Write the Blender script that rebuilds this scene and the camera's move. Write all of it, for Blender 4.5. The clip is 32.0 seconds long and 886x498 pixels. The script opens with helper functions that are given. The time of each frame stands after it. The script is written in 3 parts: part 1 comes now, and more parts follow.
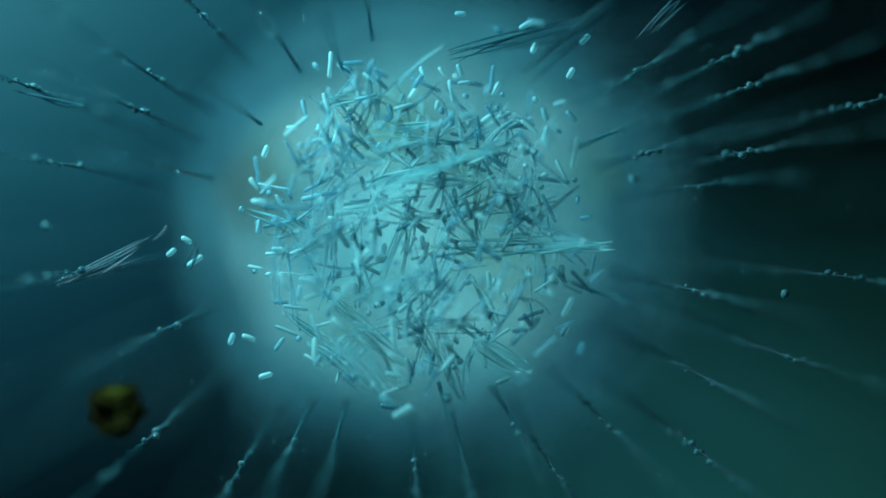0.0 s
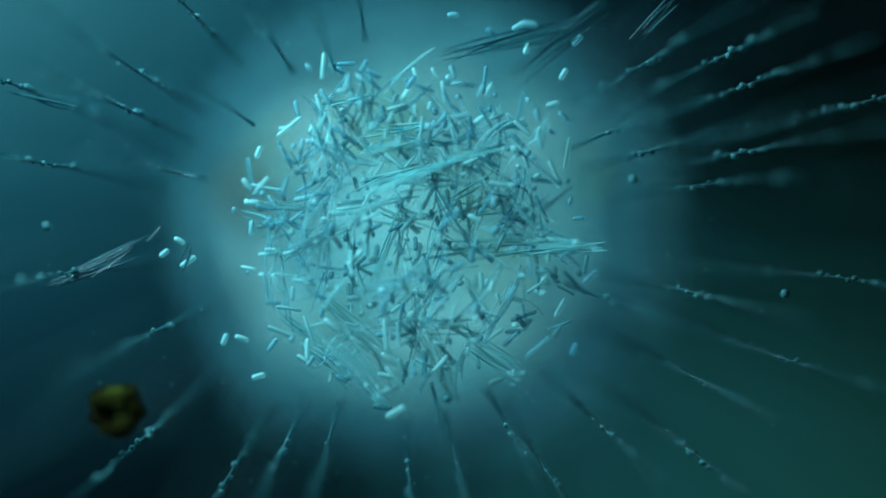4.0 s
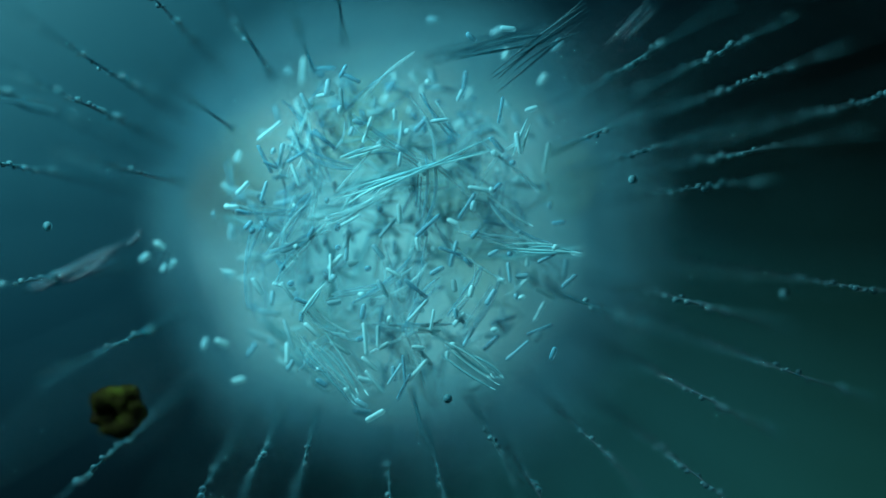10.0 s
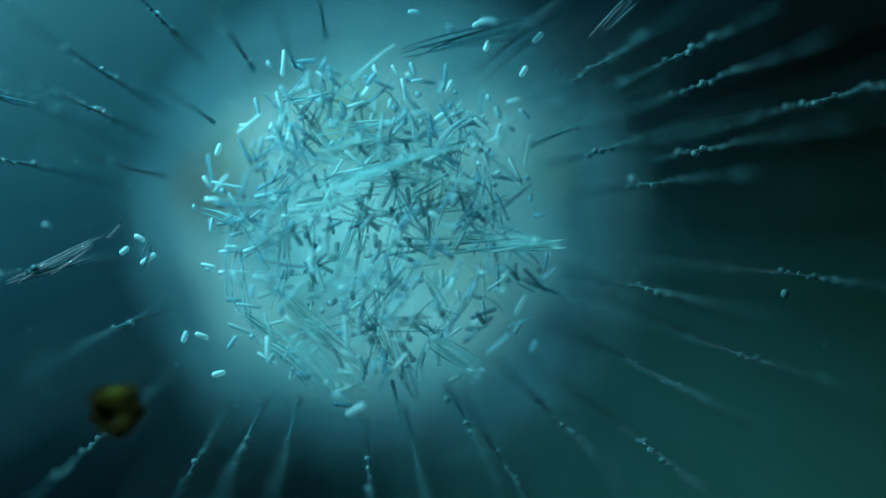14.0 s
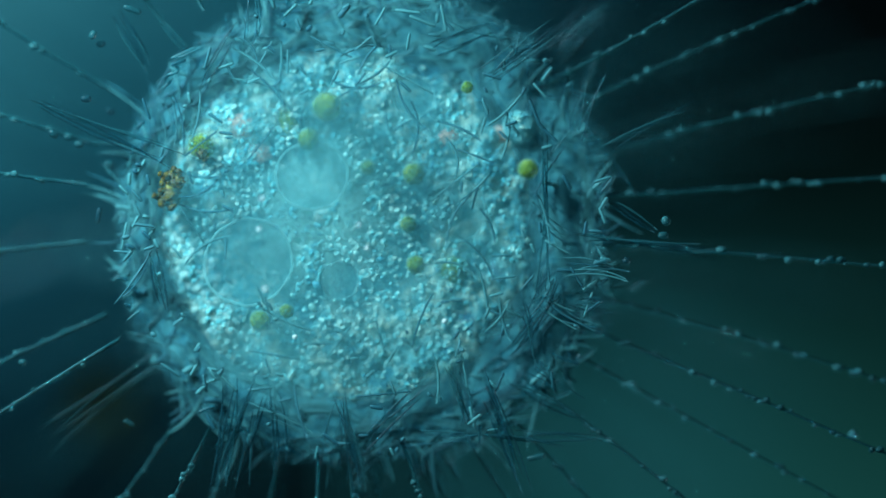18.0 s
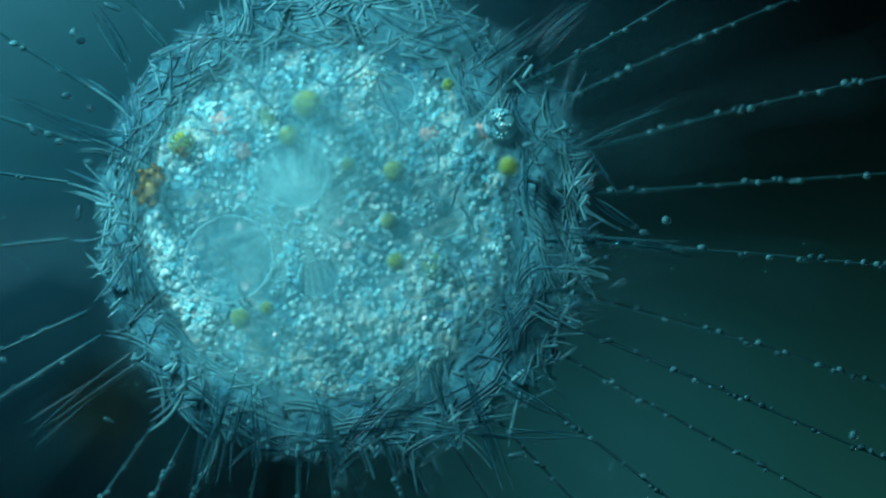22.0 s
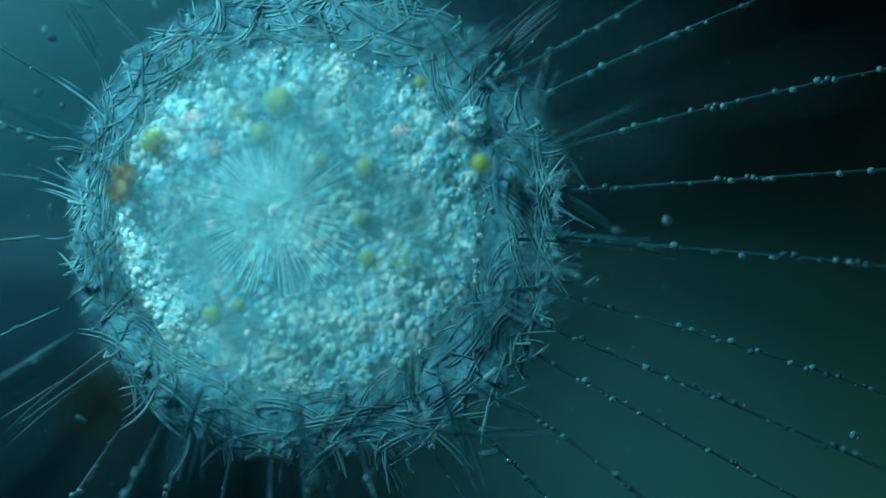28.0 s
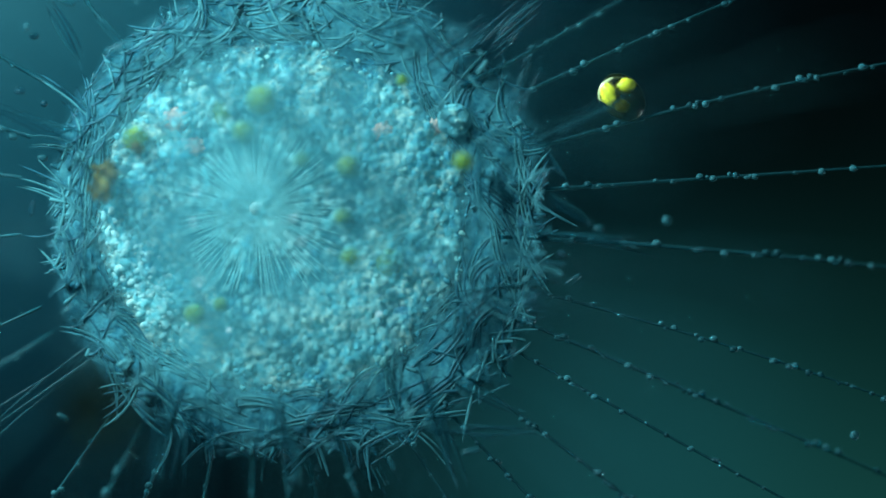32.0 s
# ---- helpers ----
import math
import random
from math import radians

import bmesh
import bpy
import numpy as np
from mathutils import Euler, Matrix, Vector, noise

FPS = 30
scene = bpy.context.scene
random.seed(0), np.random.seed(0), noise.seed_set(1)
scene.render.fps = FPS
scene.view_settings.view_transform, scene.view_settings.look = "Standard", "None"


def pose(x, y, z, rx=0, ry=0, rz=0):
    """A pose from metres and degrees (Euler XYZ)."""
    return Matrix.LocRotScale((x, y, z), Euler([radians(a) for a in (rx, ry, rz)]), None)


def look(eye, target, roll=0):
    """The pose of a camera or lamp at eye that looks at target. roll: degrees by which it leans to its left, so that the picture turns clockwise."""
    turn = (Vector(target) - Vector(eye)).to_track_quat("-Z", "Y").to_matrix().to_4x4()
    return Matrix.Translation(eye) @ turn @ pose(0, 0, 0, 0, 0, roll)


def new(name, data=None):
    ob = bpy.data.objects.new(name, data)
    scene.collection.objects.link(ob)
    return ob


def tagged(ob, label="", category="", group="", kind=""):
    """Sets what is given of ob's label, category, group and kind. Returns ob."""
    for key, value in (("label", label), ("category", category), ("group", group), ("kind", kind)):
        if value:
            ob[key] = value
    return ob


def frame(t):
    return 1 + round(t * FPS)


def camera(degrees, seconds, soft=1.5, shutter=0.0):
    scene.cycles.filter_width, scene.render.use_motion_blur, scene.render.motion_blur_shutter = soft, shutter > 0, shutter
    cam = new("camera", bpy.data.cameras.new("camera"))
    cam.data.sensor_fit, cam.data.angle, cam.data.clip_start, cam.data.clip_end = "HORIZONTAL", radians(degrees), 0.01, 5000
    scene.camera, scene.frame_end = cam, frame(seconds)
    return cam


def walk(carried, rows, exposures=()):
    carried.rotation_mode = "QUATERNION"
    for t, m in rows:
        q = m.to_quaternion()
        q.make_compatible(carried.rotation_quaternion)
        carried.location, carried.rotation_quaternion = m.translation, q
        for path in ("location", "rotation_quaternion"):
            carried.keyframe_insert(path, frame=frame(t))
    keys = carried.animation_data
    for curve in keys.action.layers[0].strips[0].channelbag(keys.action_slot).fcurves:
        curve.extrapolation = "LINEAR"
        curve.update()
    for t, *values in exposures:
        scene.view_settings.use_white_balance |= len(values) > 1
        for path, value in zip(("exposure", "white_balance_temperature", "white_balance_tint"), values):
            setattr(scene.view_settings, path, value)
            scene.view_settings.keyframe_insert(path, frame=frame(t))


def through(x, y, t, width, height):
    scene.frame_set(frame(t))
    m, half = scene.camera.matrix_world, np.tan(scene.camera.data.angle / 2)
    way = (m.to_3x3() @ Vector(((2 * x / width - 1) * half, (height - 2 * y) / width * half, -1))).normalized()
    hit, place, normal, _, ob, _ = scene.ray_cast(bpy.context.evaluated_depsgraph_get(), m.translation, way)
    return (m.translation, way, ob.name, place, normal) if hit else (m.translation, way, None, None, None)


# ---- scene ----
# A water sample under a microscope, modelled at 10,000 : 1 (1 micrometre = 1 cm).
# The objective hangs far above and is racked up and down; its sharp plane moves with it.
FOV = 6.0
REACH = 0.784 / math.tan(radians(FOV / 2))  # from the lens to its sharp plane
cam = camera(FOV, 32.0, soft=1.5)
cam.data.dof.use_dof = True
cam.data.dof.focus_distance = REACH
cam.data.dof.aperture_fstop = cam.data.lens / 1000 / (2 * REACH * math.tan(radians(7.2)))

# seconds and height of the sharp plane over the middle of the cell
focus = [
    (0, 0.525), (2, 0.525), (3.5, 0.531), (5.5, 0.558), (7, 0.563), (9, 0.568),
    (10.5, 0.572), (11.5, 0.568), (12.5, 0.552), (13, 0.540), (13.5, 0.530), (14.5, 0.521), (16.5, 0.052), (17.5, 0.042),
    (18, 0.037), (19, 0.032), (20, 0.029), (21, 0.023), (23, 0.016), (25, 0.005), (25.5, 0.004), (28, -0.001), (30, -0.004),
    (32, -0.006),
]

walk(cam, [(t, pose(0, 0, z + REACH)) for t, z in focus])

# ---- light ----
world = bpy.data.worlds.new("world")
scene.world = world
world.use_nodes = True
world.node_tree.nodes["Background"].inputs[0].default_value = (0.05, 0.42, 0.52, 1)
world.node_tree.nodes["Background"].inputs[1].default_value = 0.06

# an added, unseen lamp from the upper left, to shade the relief
lamp_data = bpy.data.lights.new("relief_lamp", "AREA")
lamp_data.shape, lamp_data.size, lamp_data.energy, lamp_data.color = "DISK", 0.9, 236, (0.70, 0.94, 1.0)
new("relief_lamp", lamp_data).matrix_world = look((-1.80, 1.70, 1.22), (-0.2, 0.0, 0.0))
# an added oblique spot from under the slide, to brighten the core
lamp_data = bpy.data.lights.new("core_spot", "SPOT")
lamp_data.spot_size, lamp_data.spot_blend, lamp_data.shadow_soft_size = radians(9.5), 0.5, 0.60
lamp_data.energy, lamp_data.color = 3900, (0.68, 0.94, 1.0)
new("core_spot", lamp_data).matrix_world = look((6.2, -3.9, -2.85), (-0.30, 0.08, -0.03))

# ---- materials ----
# middle and half axes of the flattened crust of the cell
MIDDLE = Vector((0.075, -0.02, 0))
HALF = (0.425, 0.405, 0.61)
POWER = 2.6


def nodes_of(name):
    m = bpy.data.materials.new(name)
    m.use_nodes = True
    return m, m.node_tree.nodes, m.node_tree.links


def ramp(nodes, links, source, stops):
    r = nodes.new("ShaderNodeValToRGB")
    while len(r.color_ramp.elements) < len(stops):
        r.color_ramp.elements.new(0.5)
    for e, (p, c) in zip(r.color_ramp.elements, stops):
        e.position, e.color = p, (*c, 1)
    links.new(source, r.inputs[0])
    return r.outputs[0]


def noise_of(nodes, links, scale, detail=3, rough=0.55):
    co = nodes.new("ShaderNodeTexCoord")
    n = nodes.new("ShaderNodeTexNoise")
    n.inputs["Scale"].default_value = scale
    n.inputs["Detail"].default_value = detail
    n.inputs["Roughness"].default_value = rough
    links.new(co.outputs["Object"], n.inputs["Vector"])
    return n.outputs["Fac"]


def surface(name, stops, scale, rough=0.5, bump=0.0, bump_scale=120, clear=0.0, by="noise", spec=0.4, depth=0.004, glass=0.0, ior=1.2):
    """A moist surface: colour stops over a noise, an object's or a piece's random number; clear: how far it lets light pass."""
    m, nodes, links = nodes_of(name)
    p = nodes["Principled BSDF"]
    if by == "noise":
        fine = nodes.new("ShaderNodeMix")
        fine.inputs["Factor"].default_value = 0.5
        links.new(noise_of(nodes, links, scale), fine.inputs["A"])
        links.new(noise_of(nodes, links, scale * 8), fine.inputs["B"])
        source = fine.outputs["Result"]
    elif by == "object":
        source = nodes.new("ShaderNodeObjectInfo").outputs["Random"]
    else:
        source = nodes.new("ShaderNodeNewGeometry").outputs["Random Per Island"]
    links.new(ramp(nodes, links, source, stops), p.inputs["Base Color"])
    p.inputs["Roughness"].default_value = rough
    p.inputs["Specular IOR Level"].default_value = spec
    if bump:
        b = nodes.new("ShaderNodeBump")
        b.inputs["Strength"].default_value = bump
        b.inputs["Distance"].default_value = depth
        links.new(noise_of(nodes, links, bump_scale, 5, 0.7), b.inputs["Height"])
        links.new(b.outputs[0], p.inputs["Normal"])
    body = p.outputs[0]
    if glass:
        g, both = nodes.new("ShaderNodeBsdfGlass"), nodes.new("ShaderNodeMixShader")
        g.inputs["IOR"].default_value = ior
        g.inputs["Roughness"].default_value = 0.0
        g.inputs["Color"].default_value = (0.35, 0.90, 1.0, 1)
        both.inputs[0].default_value = glass
        links.new(body, both.inputs[1])
        links.new(g.outputs[0], both.inputs[2])
        body = both.outputs[0]
    if clear:
        t, mix = nodes.new("ShaderNodeBsdfTransparent"), nodes.new("ShaderNodeMixShader")
        mix.inputs[0].default_value = 1 - clear
        links.new(t.outputs[0], mix.inputs[1])
        links.new(body, mix.inputs[2])
        body = mix.outputs[0]
    links.new(body, nodes["Material Output"].inputs[0])
    return m


def relief(name, stops, scale, through=0.0, dense=False, clear=0.0, blotch=0.5):
    """Moist plasm; through: how much of its light it takes from below; dense: thinner where the mesh says so."""
    m, nodes, links = nodes_of(name)
    nodes.remove(nodes["Principled BSDF"])
    fine = nodes.new("ShaderNodeMix")
    fine.inputs["Factor"].default_value = blotch
    links.new(noise_of(nodes, links, scale), fine.inputs["A"])
    links.new(noise_of(nodes, links, scale * 8), fine.inputs["B"])
    colour = ramp(nodes, links, fine.outputs["Result"], stops)
    d, t, both = nodes.new("ShaderNodeBsdfDiffuse"), nodes.new("ShaderNodeBsdfTranslucent"), nodes.new("ShaderNodeMixShader")
    links.new(colour, d.inputs["Color"])
    links.new(colour, t.inputs["Color"])
    both.inputs[0].default_value = through
    links.new(d.outputs[0], both.inputs[1])
    links.new(t.outputs[0], both.inputs[2])
    body = both.outputs[0]
    if dense or clear:
        c, mix = nodes.new("ShaderNodeBsdfTransparent"), nodes.new("ShaderNodeMixShader")
        mix.inputs[0].default_value = 1 - clear
        if dense:
            a = nodes.new("ShaderNodeAttribute")
            a.attribute_name = "plasm_thickness"
            links.new(a.outputs["Fac"], mix.inputs[0])
        links.new(c.outputs[0], mix.inputs[1])
        links.new(body, mix.inputs[2])
        body = mix.outputs[0]
    links.new(body, nodes["Material Output"].inputs[0])
    return m


mat_spicule = surface("silica_spicule", [(0.2, (0.04, 0.29, 0.38)), (0.8, (0.18, 0.62, 0.66))], 1, 0.4, clear=0.46, by="object", spec=0.12)
mat_spicule_mass = surface("silica_spicule_mass", [(0.2, (0.04, 0.29, 0.38)), (0.8, (0.18, 0.62, 0.66))], 1, 0.4, clear=0.46, by="island", spec=0.12)
mat_felt = surface("silica_felt", [(0.2, (0.03, 0.28, 0.38)), (0.8, (0.17, 0.62, 0.66))], 1, 0.4, clear=0.66, by="island", spec=0.05)
mat_needle = surface("silica_needle", [(0.3, (0.09, 0.48, 0.54)), (0.7, (0.18, 0.66, 0.70))], 1, 0.4, clear=0.45, by="object", spec=0.15)
# the same silica, its colours darkened outwards to match the dimmer field
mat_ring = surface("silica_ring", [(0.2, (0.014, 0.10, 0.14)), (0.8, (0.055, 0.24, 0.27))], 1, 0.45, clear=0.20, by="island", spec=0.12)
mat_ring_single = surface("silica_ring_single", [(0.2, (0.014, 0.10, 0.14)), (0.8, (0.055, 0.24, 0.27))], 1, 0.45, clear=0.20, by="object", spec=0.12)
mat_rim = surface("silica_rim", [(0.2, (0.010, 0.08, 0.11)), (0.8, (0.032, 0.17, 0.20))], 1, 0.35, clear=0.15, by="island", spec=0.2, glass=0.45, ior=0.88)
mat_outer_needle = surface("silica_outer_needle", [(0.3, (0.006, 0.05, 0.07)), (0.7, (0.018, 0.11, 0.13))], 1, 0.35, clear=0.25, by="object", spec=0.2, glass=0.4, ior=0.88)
mat_axis = surface("axopod_plasm", [(0.3, (0.006, 0.05, 0.06)), (0.7, (0.020, 0.11, 0.12))], 18, 0.4, spec=0.1, glass=0.6, ior=0.89)
mat_bead = surface("bead_plasm", [(0.2, (0.013, 0.09, 0.105)), (0.8, (0.05, 0.24, 0.27))], 1, 0.3, by="object", spec=0.15, glass=0.5, ior=0.88)
mat_ring_film = relief("clear_outer_plasm", [(0.36, (0.012, 0.105, 0.155)), (0.64, (0.055, 0.25, 0.29))], 20, dense=True)
mat_upper = relief("upper_granular_plasm", [(0.36, (0.025, 0.24, 0.36)), (0.48, (0.10, 0.54, 0.60)), (0.64, (0.48, 0.92, 0.86))], 15, dense=True)
mat_lower = relief("lower_granular_plasm", [(0.36, (0.025, 0.24, 0.38)), (0.48, (0.11, 0.50, 0.57)), (0.64, (0.60, 0.92, 0.78))], 13, through=0.52, dense=True, blotch=0.32)
mat_dish = relief("smooth_plasm", [(0.36, (0.015, 0.16, 0.23)), (0.64, (0.06, 0.33, 0.38))], 12, through=0.6, dense=True)
mat_granule = surface("granule", [(0.0, (0.05, 0.36, 0.48)), (0.5, (0.14, 0.54, 0.58)), (0.8, (0.22, 0.58, 0.54)), (1.0, (0.34, 0.72, 0.70))], 1, 0.4, clear=0.35, by="island", spec=0.2)
mat_granule_single = surface("granule_single", [(0.0, (0.05, 0.36, 0.48)), (0.5, (0.14, 0.54, 0.58)), (0.8, (0.22, 0.58, 0.54)), (1.0, (0.34, 0.72, 0.70))], 1, 0.4, clear=0.35, by="object", spec=0.2)
mat_pale = surface("pale_granule", [(0.0, (0.14, 0.48, 0.54)), (1.0, (0.48, 0.82, 0.78))], 1, 0.5, clear=0.3, by="object", spec=0.2)
mat_vacuole = relief("vacuole_fluid", [(0.35, (0.04, 0.30, 0.38)), (0.7, (0.10, 0.46, 0.52))], 14, clear=0.78)
mat_membrane = surface("vacuole_membrane", [(0.3, (0.12, 0.52, 0.58)), (0.7, (0.28, 0.76, 0.76))], 30, 0.35, clear=0.66, spec=0.1)
mat_nucleus = surface("nuclear_plasm", [(0.4, (0.04, 0.36, 0.48)), (0.6, (0.20, 0.70, 0.72))], 45, 0.4, bump=1.0, bump_scale=110, clear=0.5, spec=0.2)
mat_fibre = relief("fibre", [(0.2, (0.07, 0.42, 0.48)), (0.8, (0.40, 0.86, 0.82))], 30, through=0.1)
mat_green = surface("chloroplast", [(0.38, (0.025, 0.09, 0.010)), (0.5, (0.09, 0.22, 0.022)), (0.62, (0.26, 0.42, 0.06))], 38, 0.35, bump=0.8, bump_scale=70, clear=0.26, spec=0.1)
mat_halo = surface("pale_halo_shell", [(0.3, (0.12, 0.46, 0.36)), (0.7, (0.30, 0.66, 0.50))], 30, 0.35, clear=0.82, spec=0.1)
mat_brown = surface("digested_food", [(0.42, (0.008, 0.006, 0.001)), (0.5, (0.035, 0.034, 0.002)), (0.62, (0.25, 0.25, 0.010))], 42, 0.35, bump=0.8, bump_scale=90, spec=0.3)
mat_flake = surface("rust_food", [(0.47, (0.03, 0.02, 0.001)), (0.60, (0.12, 0.12, 0.003))], 60, 0.35, bump=0.6, bump_scale=90, spec=0.1)
mat_pink = surface("pink_inclusion", [(0.3, (0.34, 0.42, 0.38)), (0.7, (0.90, 0.56, 0.42))], 60, 0.5, bump=0.8, bump_scale=90, clear=0.42, spec=0.1)
mat_blue = surface("blue_inclusion", [(0.3, (0.015, 0.20, 0.42)), (0.7, (0.10, 0.50, 0.68))], 60, 0.4, bump=0.9, bump_scale=120, clear=0.35, spec=0.4)
mat_dark_alga = surface("dark_alga", [(0.40, (0.0012, 0.0014, 0.0002)), (0.52, (0.006, 0.008, 0.0005)), (0.62, (0.030, 0.060, 0.006))], 34, 0.6, bump=1.0, bump_scale=60, depth=0.014, spec=0.03)
mat_gold = surface("golden_shell", [(0.42, (0.003, 0.005, 0.0008)), (0.56, (0.010, 0.016, 0.002)), (0.68, (0.05, 0.07, 0.008))], 40, 0.35, bump=0.3, bump_scale=50, clear=0.25, spec=0.1)
mat_plastid = surface("golden_plastid", [(0.38, (0.22, 0.34, 0.008)), (0.58, (0.84, 0.84, 0.06))], 60, 0.3, bump=0.4, bump_scale=60, spec=0.2)
mat_glint = surface("painted_rim_glint", [(0.3, (0.40, 0.52, 0.20)), (0.7, (0.75, 0.82, 0.50))], 40, 0.15, spec=0.8)
mat_bright = surface("bright_crystal", [(0.3, (0.50, 0.72, 0.74)), (0.7, (0.80, 0.92, 0.92))], 40, 0.12, spec=1.0)


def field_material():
    """The evenly unsharp field of the microscope, its light painted as glow: teal, falling off to two corners, greener
    to the third.
    """
    m, nodes, links = nodes_of("painted_field_glow")
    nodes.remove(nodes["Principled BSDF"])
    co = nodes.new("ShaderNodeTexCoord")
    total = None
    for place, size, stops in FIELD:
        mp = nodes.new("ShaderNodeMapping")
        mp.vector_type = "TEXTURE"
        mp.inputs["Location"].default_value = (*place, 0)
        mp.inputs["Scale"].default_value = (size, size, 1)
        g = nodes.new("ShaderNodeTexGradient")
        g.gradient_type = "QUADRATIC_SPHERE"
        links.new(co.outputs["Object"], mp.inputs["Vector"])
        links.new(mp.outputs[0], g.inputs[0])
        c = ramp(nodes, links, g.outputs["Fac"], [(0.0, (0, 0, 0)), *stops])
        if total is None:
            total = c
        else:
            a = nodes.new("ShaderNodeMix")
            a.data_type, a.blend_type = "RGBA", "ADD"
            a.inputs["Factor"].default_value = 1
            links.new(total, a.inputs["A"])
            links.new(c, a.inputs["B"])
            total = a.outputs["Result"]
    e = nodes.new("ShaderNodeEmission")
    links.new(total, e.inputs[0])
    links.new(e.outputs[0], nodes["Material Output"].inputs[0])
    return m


# middle, reach, and glow colours from the edge to the middle of each painted pool of light
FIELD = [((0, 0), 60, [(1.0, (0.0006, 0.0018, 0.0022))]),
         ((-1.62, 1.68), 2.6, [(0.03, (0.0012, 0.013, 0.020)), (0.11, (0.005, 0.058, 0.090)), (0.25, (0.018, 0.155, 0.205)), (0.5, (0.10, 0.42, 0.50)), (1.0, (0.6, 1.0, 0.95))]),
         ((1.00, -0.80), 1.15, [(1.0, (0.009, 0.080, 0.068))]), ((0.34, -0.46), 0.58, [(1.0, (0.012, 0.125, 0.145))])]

# ---- meshes ----


def mesh_of(name, verts, faces, material, smooth=True):
    me = bpy.data.meshes.new(name)
    me.from_pydata([tuple(v) for v in verts], [], faces)
    me.materials.append(material)
    if smooth:
        me.polygons.foreach_set("use_smooth", [True] * len(me.polygons))
    me.update()
    return me


def outward(v, f):
    """The faces of a closed body, all turned outwards."""
    w = np.array([tuple(p) for p in v])
    w = w - w.mean(0)
    whole = sum(np.dot(w[q[0]], np.cross(w[q[i]], w[q[i + 1]])) for q in f for i in range(1, len(q) - 1))
    return f if whole > 0 else [tuple(reversed(q)) for q in f]


def part(name, me, parent, label="", m=None):
    ob = new(name, me)
    ob.parent = parent
    if m is not None:
        ob.matrix_basis = m
    if label:
        tagged(ob, label)
    return ob


def lathe(profile, seg=10):
    """Points and faces of a closed body turned about x, from (x, radius) pairs; the first and last radius are 0."""
    v, f = [], []
    v.append((profile[0][0], 0, 0))
    for x, r in profile[1:-1]:
        v += [(x, r * math.cos(2 * math.pi * k / seg), r * math.sin(2 * math.pi * k / seg)) for k in range(seg)]
    v.append((profile[-1][0], 0, 0))
    n = len(profile) - 2
    for k in range(seg):
        j = (k + 1) % seg
        f.append((0, 1 + j, 1 + k))
        for i in range(n - 1):
            a, b = 1 + i * seg, 1 + (i + 1) * seg
            f.append((a + k, a + j, b + j, b + k))
        f.append((len(v) - 1, 1 + (n - 1) * seg + k, 1 + (n - 1) * seg + j))
    return np.array(v), outward(v, f)


def capsule(length, r, seg=8, waist=0.0):
    h = length / 2
    return lathe([(-h, 0), (-h + 0.3 * r, 0.7 * r), (-h + r, r), (0, r * (1 - waist)), (h - r, r), (h - 0.3 * r, 0.7 * r), (h, 0)], seg)


def ball(r, rings=7, seg=12):
    return lathe([(-r * math.cos(math.pi * i / rings), r * math.sin(math.pi * i / rings) if 0 < i < rings else 0) for i in range(rings + 1)], seg)


def lumpy(r, seed, amount=0.2, freq=2.0, rings=14, seg=22, flat=1.0):
    """A ball with a noisy outline."""
    v, f = ball(1.0, rings, seg)
    off = Vector((seed * 3.7, seed * 1.3, -seed))
    out = []
    for p in v:
        k = 1 + amount * noise.noise(Vector(p) * freq + off) + amount * 0.5 * noise.noise(Vector(p) * freq * 2.7 + off)
        out.append((p[0] * r * k, p[1] * r * k, p[2] * r * k * flat))
    return out, f


def tube(points, radii, seg=7):
    """A round body along a path."""
    v, f = [], []
    for i, p in enumerate(points):
        d = (points[min(i + 1, len(points) - 1)] - points[max(i - 1, 0)]).normalized()
        side = d.cross(Vector((0, 0, 1)))
        side = side.normalized() if side.length > 1e-4 else Vector((1, 0, 0))
        top = side.cross(d)
        v += [p + radii[i] * (math.cos(2 * math.pi * k / seg) * side + math.sin(2 * math.pi * k / seg) * top) for k in range(seg)]
    for i in range(len(points) - 1):
        for k in range(seg):
            j = (k + 1) % seg
            f.append((i * seg + k, i * seg + j, (i + 1) * seg + j, (i + 1) * seg + k))
    f.append(tuple(range(seg)))
    f.append(tuple(reversed(range((len(points) - 1) * seg, len(points) * seg))))
    return v, outward(v, f)


def merged(name, pieces, material):
    """One mesh of many (points, faces, pose)."""
    verts, faces, n = [], [], 0
    for v, f, m in pieces:
        a = np.array(m)
        w = np.asarray(v) @ a[:3, :3].T + a[:3, 3]
        verts.append(w)
        faces += [tuple(i + n for i in q) for q in f]
        n += len(w)
    return mesh_of(name, np.concatenate(verts), faces, material)


def aim(place, direction, roll=0.0, size=(1, 1, 1)):
    """The pose of a body along x, turned to a direction."""
    q = Vector(direction).to_track_quat("X", "Z")
    return Matrix.LocRotScale(place, q, None) @ Matrix.Rotation(roll, 4, "X") @ Matrix.Diagonal((*size, 1))


# ---- the field, with its light painted as glow ----
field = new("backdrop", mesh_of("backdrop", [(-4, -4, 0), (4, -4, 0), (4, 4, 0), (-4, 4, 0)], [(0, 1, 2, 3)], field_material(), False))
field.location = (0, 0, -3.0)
tagged(field, "glowing teal field of the microscope, light pools and two dark corners painted in", "backdrop", kind="structure")

